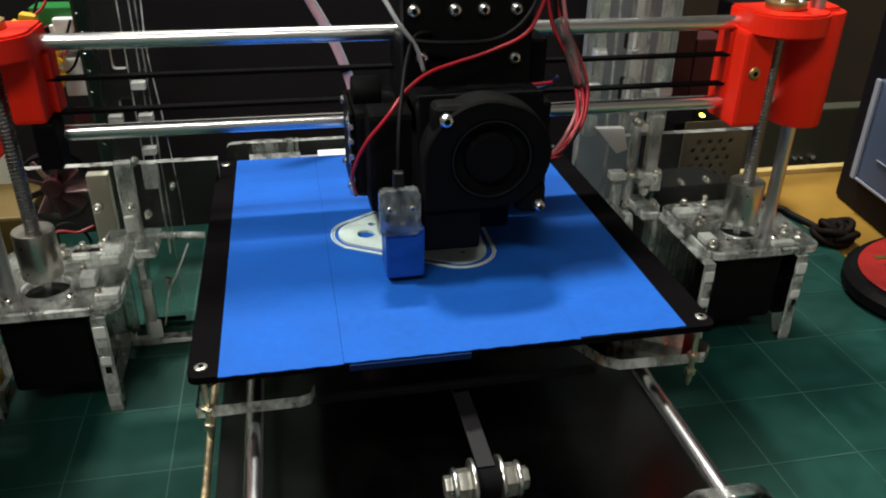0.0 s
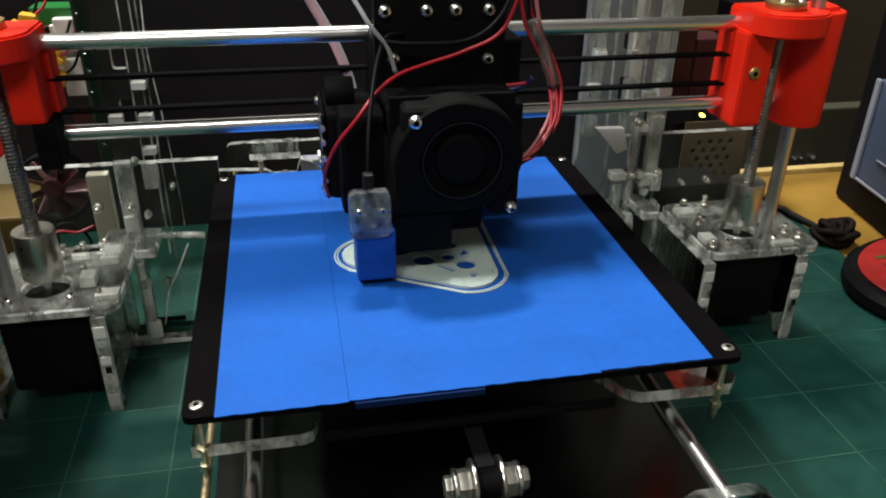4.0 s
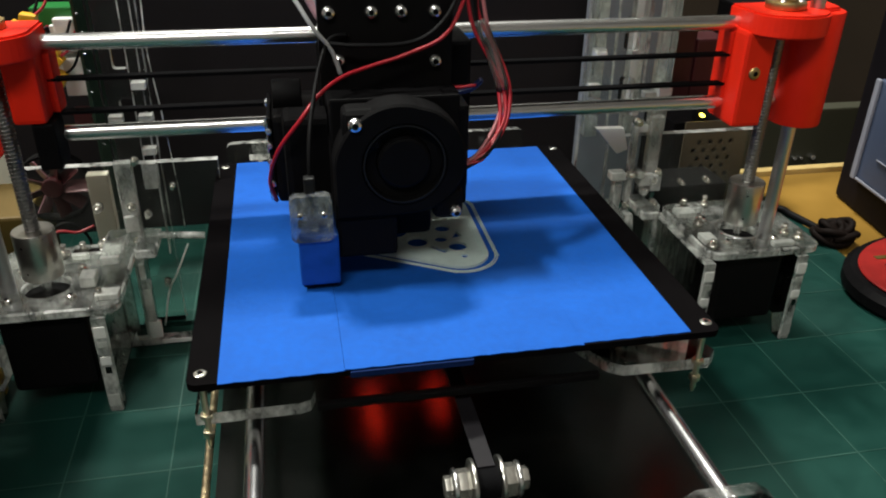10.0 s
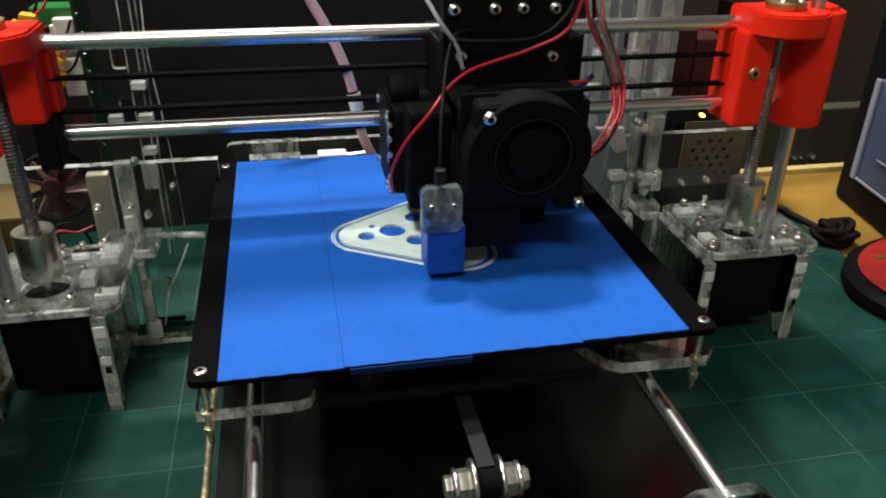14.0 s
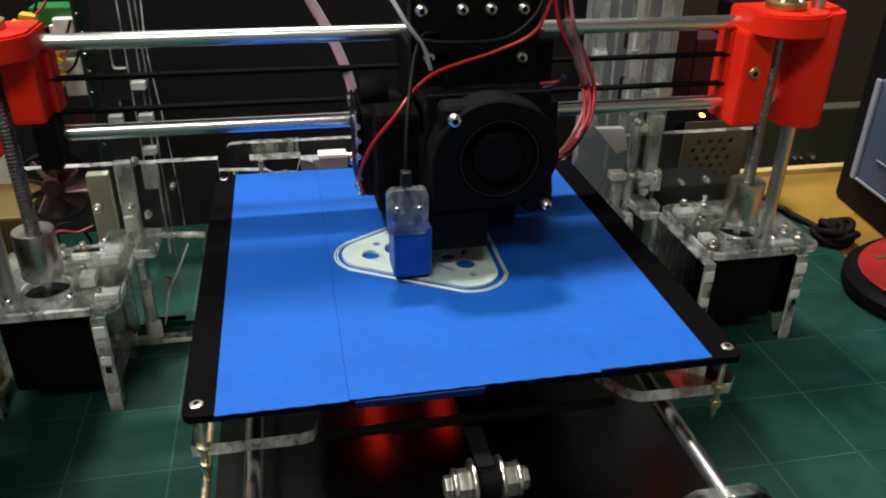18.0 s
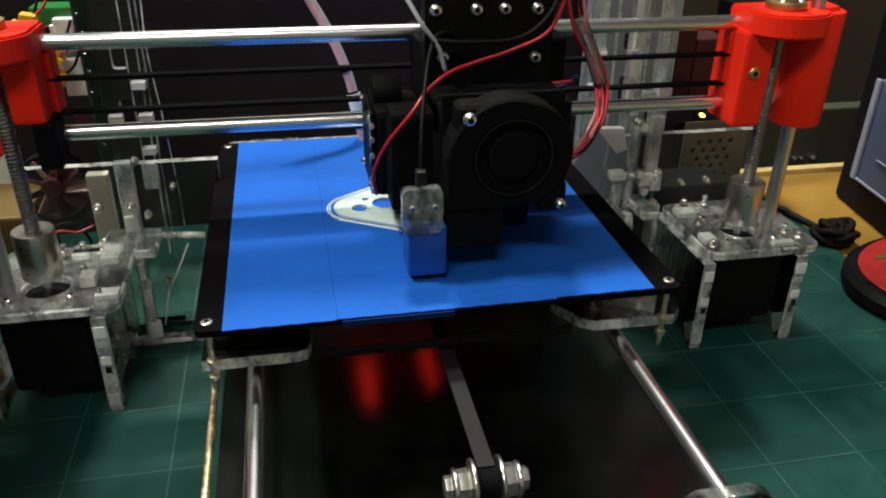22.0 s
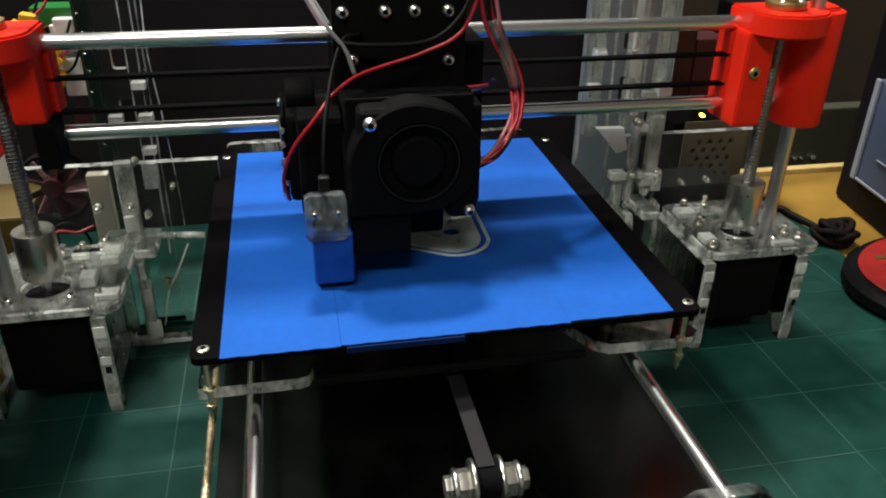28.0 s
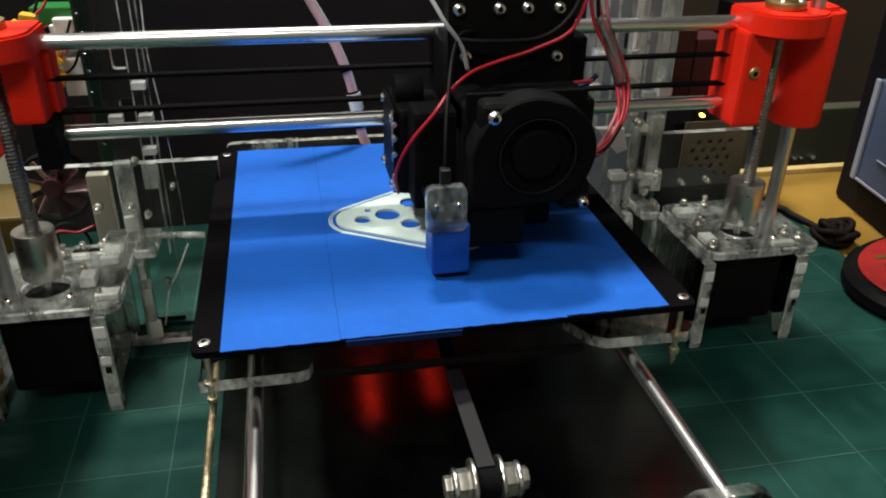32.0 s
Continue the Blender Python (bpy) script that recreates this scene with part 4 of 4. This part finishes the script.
# ---- motion: seconds and metres ----
BED_ROWS = [(0, 0.0311), (0.3, 0.0119), (0.5, 0.0215), (0.8, 0.0511), (1, 0.0635), (1.3, 0.0468), (1.5, 0.0185), (1.8, 0.0005), (2, 0.0115), (2.3, 0.0273), (2.5, 0.0423), (2.8, 0.0569), (3, 0.0664), (3.3, 0.0569), (3.4, 0.0474), (3.5, 0.0385), (3.8, 0.0040), (4, 0.0080), (4.5, 0.0370), (5, 0.0600), (5.5, 0.0286), (5.6, 0.0223), (5.8, 0.0357), (6, 0.0399), (6.3, 0.0090), (6.5, 0.0095), (6.8, 0.0482), (7, 0.0601), (7.3, 0.0266), (7.5, 0.0435), (7.8, 0.0533), (8, 0.0513), (8.3, 0.0540), (8.5, 0.0612), (8.8, 0.0490), (9, 0.0428), (9.3, 0.0398), (9.5, 0.0386), (9.8, 0.0325), (10, 0.0268), (10.3, 0.0234), (10.5, 0.0214), (10.8, 0.0173), (11, 0.0168), (11.3, 0.0137), (11.5, 0.0131), (11.8, 0.0079), (12, 0.0033), (12.3, 0.0016), (12.5, 0.0004), (12.8, 0.0050), (13, -0.0001), (13.3, 0.0125), (13.5, 0.0156), (13.8, 0.0241), (14, 0.0286), (14.3, 0.0331), (14.4, 0.0372), (14.5, 0.0358), (15, 0.0440), (15.5, 0.0360), (16, 0.0300), (16.5, 0.0263), (16.6, 0.0077), (16.7, 0.0067), (17, 0.0462), (17.3, 0.0234), (17.5, 0.0139), (17.8, 0.0023), (18, 0.0085), (18.3, 0.0089), (18.5, 0.0108), (18.8, 0.0072), (19, 0.0086), (19.3, 0.0210), (19.5, 0.0261), (19.8, 0.0370), (20, 0.0344), (20.3, 0.0345), (20.5, 0.0415), (20.8, 0.0398), (21, 0.0512), (21.3, 0.0462), (21.5, 0.0561), (21.8, 0.0606), (22, 0.0627), (22.3, 0.0613), (22.5, 0.0553), (22.8, 0.0364), (23, 0.0398), (23.3, 0.0419), (23.5, 0.0426), (23.8, 0.0412), (24, 0.0397), (24.3, 0.0260), (24.5, 0.0228), (24.8, 0.0260), (25, 0.0272), (25.3, 0.0191), (25.4, 0.0216), (25.5, 0.0297), (26, 0.0200), (26.5, 0.0300), (27, 0.0120), (27.5, -0.0035), (27.6, 0.0044), (27.8, 0.0198), (28, 0.0432), (28.3, 0.0675), (28.5, 0.0402), (28.8, 0.0364), (29, 0.0160), (29.3, 0.0440), (29.5, 0.0539), (29.8, 0.0606), (30, 0.0338), (30.3, -0.0020), (30.5, 0.0066), (30.8, 0.0210), (31, 0.0340), (31.3, 0.0511), (31.5, 0.0593), (31.8, 0.0668), (32, 0.0477)]
HEAD_ROWS = [(0, -0.0129), (0.3, -0.0267), (0.5, -0.0504), (0.8, -0.0353), (1, -0.0119), (1.3, 0.0076), (1.5, 0.0078), (1.8, -0.0126), (2, -0.0322), (2.2, -0.0400), (2.3, -0.0490), (2.5, -0.0498), (2.8, -0.0267), (3, -0.0117), (3.3, 0.0100), (3.4, 0.0091), (3.5, 0.0070), (4, -0.0260), (4.3, -0.0470), (4.5, -0.0430), (5, -0.0055), (5.5, -0.0225), (5.6, -0.0361), (5.8, -0.0248), (6, -0.0428), (6.3, -0.0103), (6.5, -0.0030), (6.8, -0.0068), (7, -0.0078), (7.3, -0.0110), (7.5, -0.0018), (7.8, -0.0289), (8, -0.0251), (8.3, -0.0236), (8.5, -0.0131), (8.8, -0.0353), (9, -0.0422), (9.5, -0.0495), (10, -0.0511), (10.3, -0.0528), (10.5, -0.0437), (10.8, -0.0383), (11, -0.0305), (11.3, -0.0278), (11.5, -0.0216), (11.8, -0.0194), (12, -0.0161), (12.3, -0.0087), (12.5, -0.0022), (12.8, 0.0049), (13, 0.0001), (13.3, 0.0076), (13.5, 0.0072), (13.8, 0.0049), (14, 0.0057), (14.3, 0.0029), (14.4, 0.0048), (14.5, 0.0032), (15, -0.0100), (15.5, -0.0040), (16, 0.0020), (16.5, 0.0012), (16.6, 0.0013), (16.7, -0.0103), (17, -0.0278), (17.3, 0.0048), (17.5, -0.0236), (17.8, -0.0033), (18, -0.0095), (18.3, -0.0091), (18.5, -0.0032), (18.8, 0.0009), (19, -0.0128), (19.3, -0.0221), (19.5, -0.0117), (19.8, -0.0129), (20, -0.0112), (20.3, -0.0014), (20.5, -0.0131), (20.8, -0.0057), (21, 0.0043), (21.3, -0.0049), (21.5, 0.0011), (21.8, -0.0030), (22, -0.0029), (22.3, -0.0064), (22.5, -0.0182), (22.8, -0.0217), (23, -0.0273), (23.3, -0.0342), (23.5, -0.0320), (23.8, -0.0365), (24, -0.0383), (24.3, -0.0399), (24.5, -0.0281), (24.8, -0.0198), (25, -0.0436), (25.3, -0.0240), (25.4, -0.0398), (25.5, -0.0413), (26, -0.0460), (26.5, -0.0300), (27, -0.0100), (27.5, -0.0022), (27.6, -0.0168), (27.8, -0.0420), (28, -0.0449), (28.3, -0.0034), (28.5, 0.0061), (28.8, -0.0133), (29, -0.0374), (29.3, -0.0525), (29.5, -0.0244), (29.8, 0.0083), (30, 0.0057), (30.3, 0.0013), (30.5, -0.0210), (30.8, -0.0476), (31, -0.0559), (31.3, -0.0354), (31.5, -0.0191), (31.8, 0.0064), (32, 0.0079)]

# lift of the bed lamps: 0 while the heater is on, from 4.9, 16.7 and 28.7 s on, for five and a half seconds
LAMP_LIFT_ROWS = [(0, 0.0021), (4.87, 0.0021), (4.93, 0.0), (10.33, 0.0), (10.40, 0.0021), (16.70, 0.0021), (16.77, 0.0), (22.13, 0.0), (22.20, 0.0021), (28.70, 0.0021), (28.77, 0.0), (32, 0.0)]


def soft_triangle(corners, r, n=9):
    """Outline of a triangle with round corners (counter-clockwise)."""
    out = []
    for i in range(3):
        p, c, q = Vector(corners[i - 1]), Vector(corners[i]), Vector(corners[(i + 1) % 3])
        a, b = (p - c).normalized(), (q - c).normalized()
        half = a.angle(b) / 2
        mid = c + (a + b).normalized() * r / math.sin(half)
        s, e = c + a * r / math.tan(half) - mid, c + b * r / math.tan(half) - mid
        for k in range(n + 1):
            v = s.lerp(e, k / n)
            out.append(tuple(mid + v.normalized() * r))
    return out


TRI = ((-0.0572, 0.1005), (0.0268, 0.0515), (0.0282, 0.1525))
spots = [circle(x, y, r, 20) for x, y, r in ((-0.0299, 0.0985, 0.0043), (-0.0160, 0.1030, 0.0068), (-0.0056, 0.0902, 0.0052), (-0.0020, 0.1162, 0.0055), (-0.0258, 0.1095, 0.0019),
         (0.0134, 0.0826, 0.0047), (0.0148, 0.0722, 0.0018), (0.0067, 0.0916, 0.0034), (0.0096, 0.1033, 0.0040), (0.0150, 0.1270, 0.0050))]
webs = [[(0.0115, 0.0915), (0.0180, 0.0930), (0.0160, 0.0990)], [(-0.0005, 0.0835), (0.0060, 0.0765), (0.0080, 0.0785), (0.0010, 0.0855)]]
work = thing("printed_part", sheet(soft_triangle(TRI, 0.0140), "z", 0.1001, 0.1014, holes=spots + webs, cut=0), CREAM, "half-printed pale cream triangular plate with round holes", "printed part")
for c, r in ((((-0.0642, 0.1010), (0.0312, 0.0450), (0.0325, 0.1600)), 0.0178), (((-0.0621, 0.1009), (0.0302, 0.0467), (0.0315, 0.1583)), 0.0170)):
    o = soft_triangle(c, r)
    part("skirt_line", hose([(x, y, 0.1003) for x, y in o] + [(o[0][0], o[0][1], 0.1003)], 0.0004, seg=6, n=3), CREAM, work, "thin printed skirt line")
for k in range(3):
    o = soft_triangle([(TRI[0][0] + 0.0030 + 0.0034 * k, TRI[0][1]), (TRI[1][0] - 0.0012 - 0.0014 * k, TRI[1][1] + 0.0025 + 0.0030 * k), (TRI[2][0] - 0.0012 - 0.0014 * k, TRI[2][1] - 0.0025 - 0.0030 * k)], 0.0130 - 0.001 * k)
    part("printed_line", hose([(x, y, 0.1011) for x, y in o] + [(o[0][0], o[0][1], 0.1011)], 0.00045, seg=6, n=3), CREAM, work)
for x, y, r in ((-0.0299, 0.0985, 0.0050), (-0.0160, 0.1030, 0.0075), (-0.0056, 0.0902, 0.0059), (-0.0020, 0.1162, 0.0062), (0.0134, 0.0826, 0.0054)):
    part("printed_line", ring((x, y, 0.1012), (x, y, 0.1017), r + 0.0004, r - 0.0005, seg=28), CREAM, work)


def motions():
    walk(bed, [(t, pose(0, y, 0)) for t, y in BED_ROWS])
    walk(work, [(t, pose(0, y, 0)) for t, y in BED_ROWS])
    walk(head, [(t, pose(x, 0, 0)) for t, x in HEAD_ROWS])
    # the lamps glow all the time; off is drawn by sinking them into the plate
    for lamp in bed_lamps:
        walk(lamp, [(t, pose(0, 0, z)) for t, z in LAMP_LIFT_ROWS])


motions()
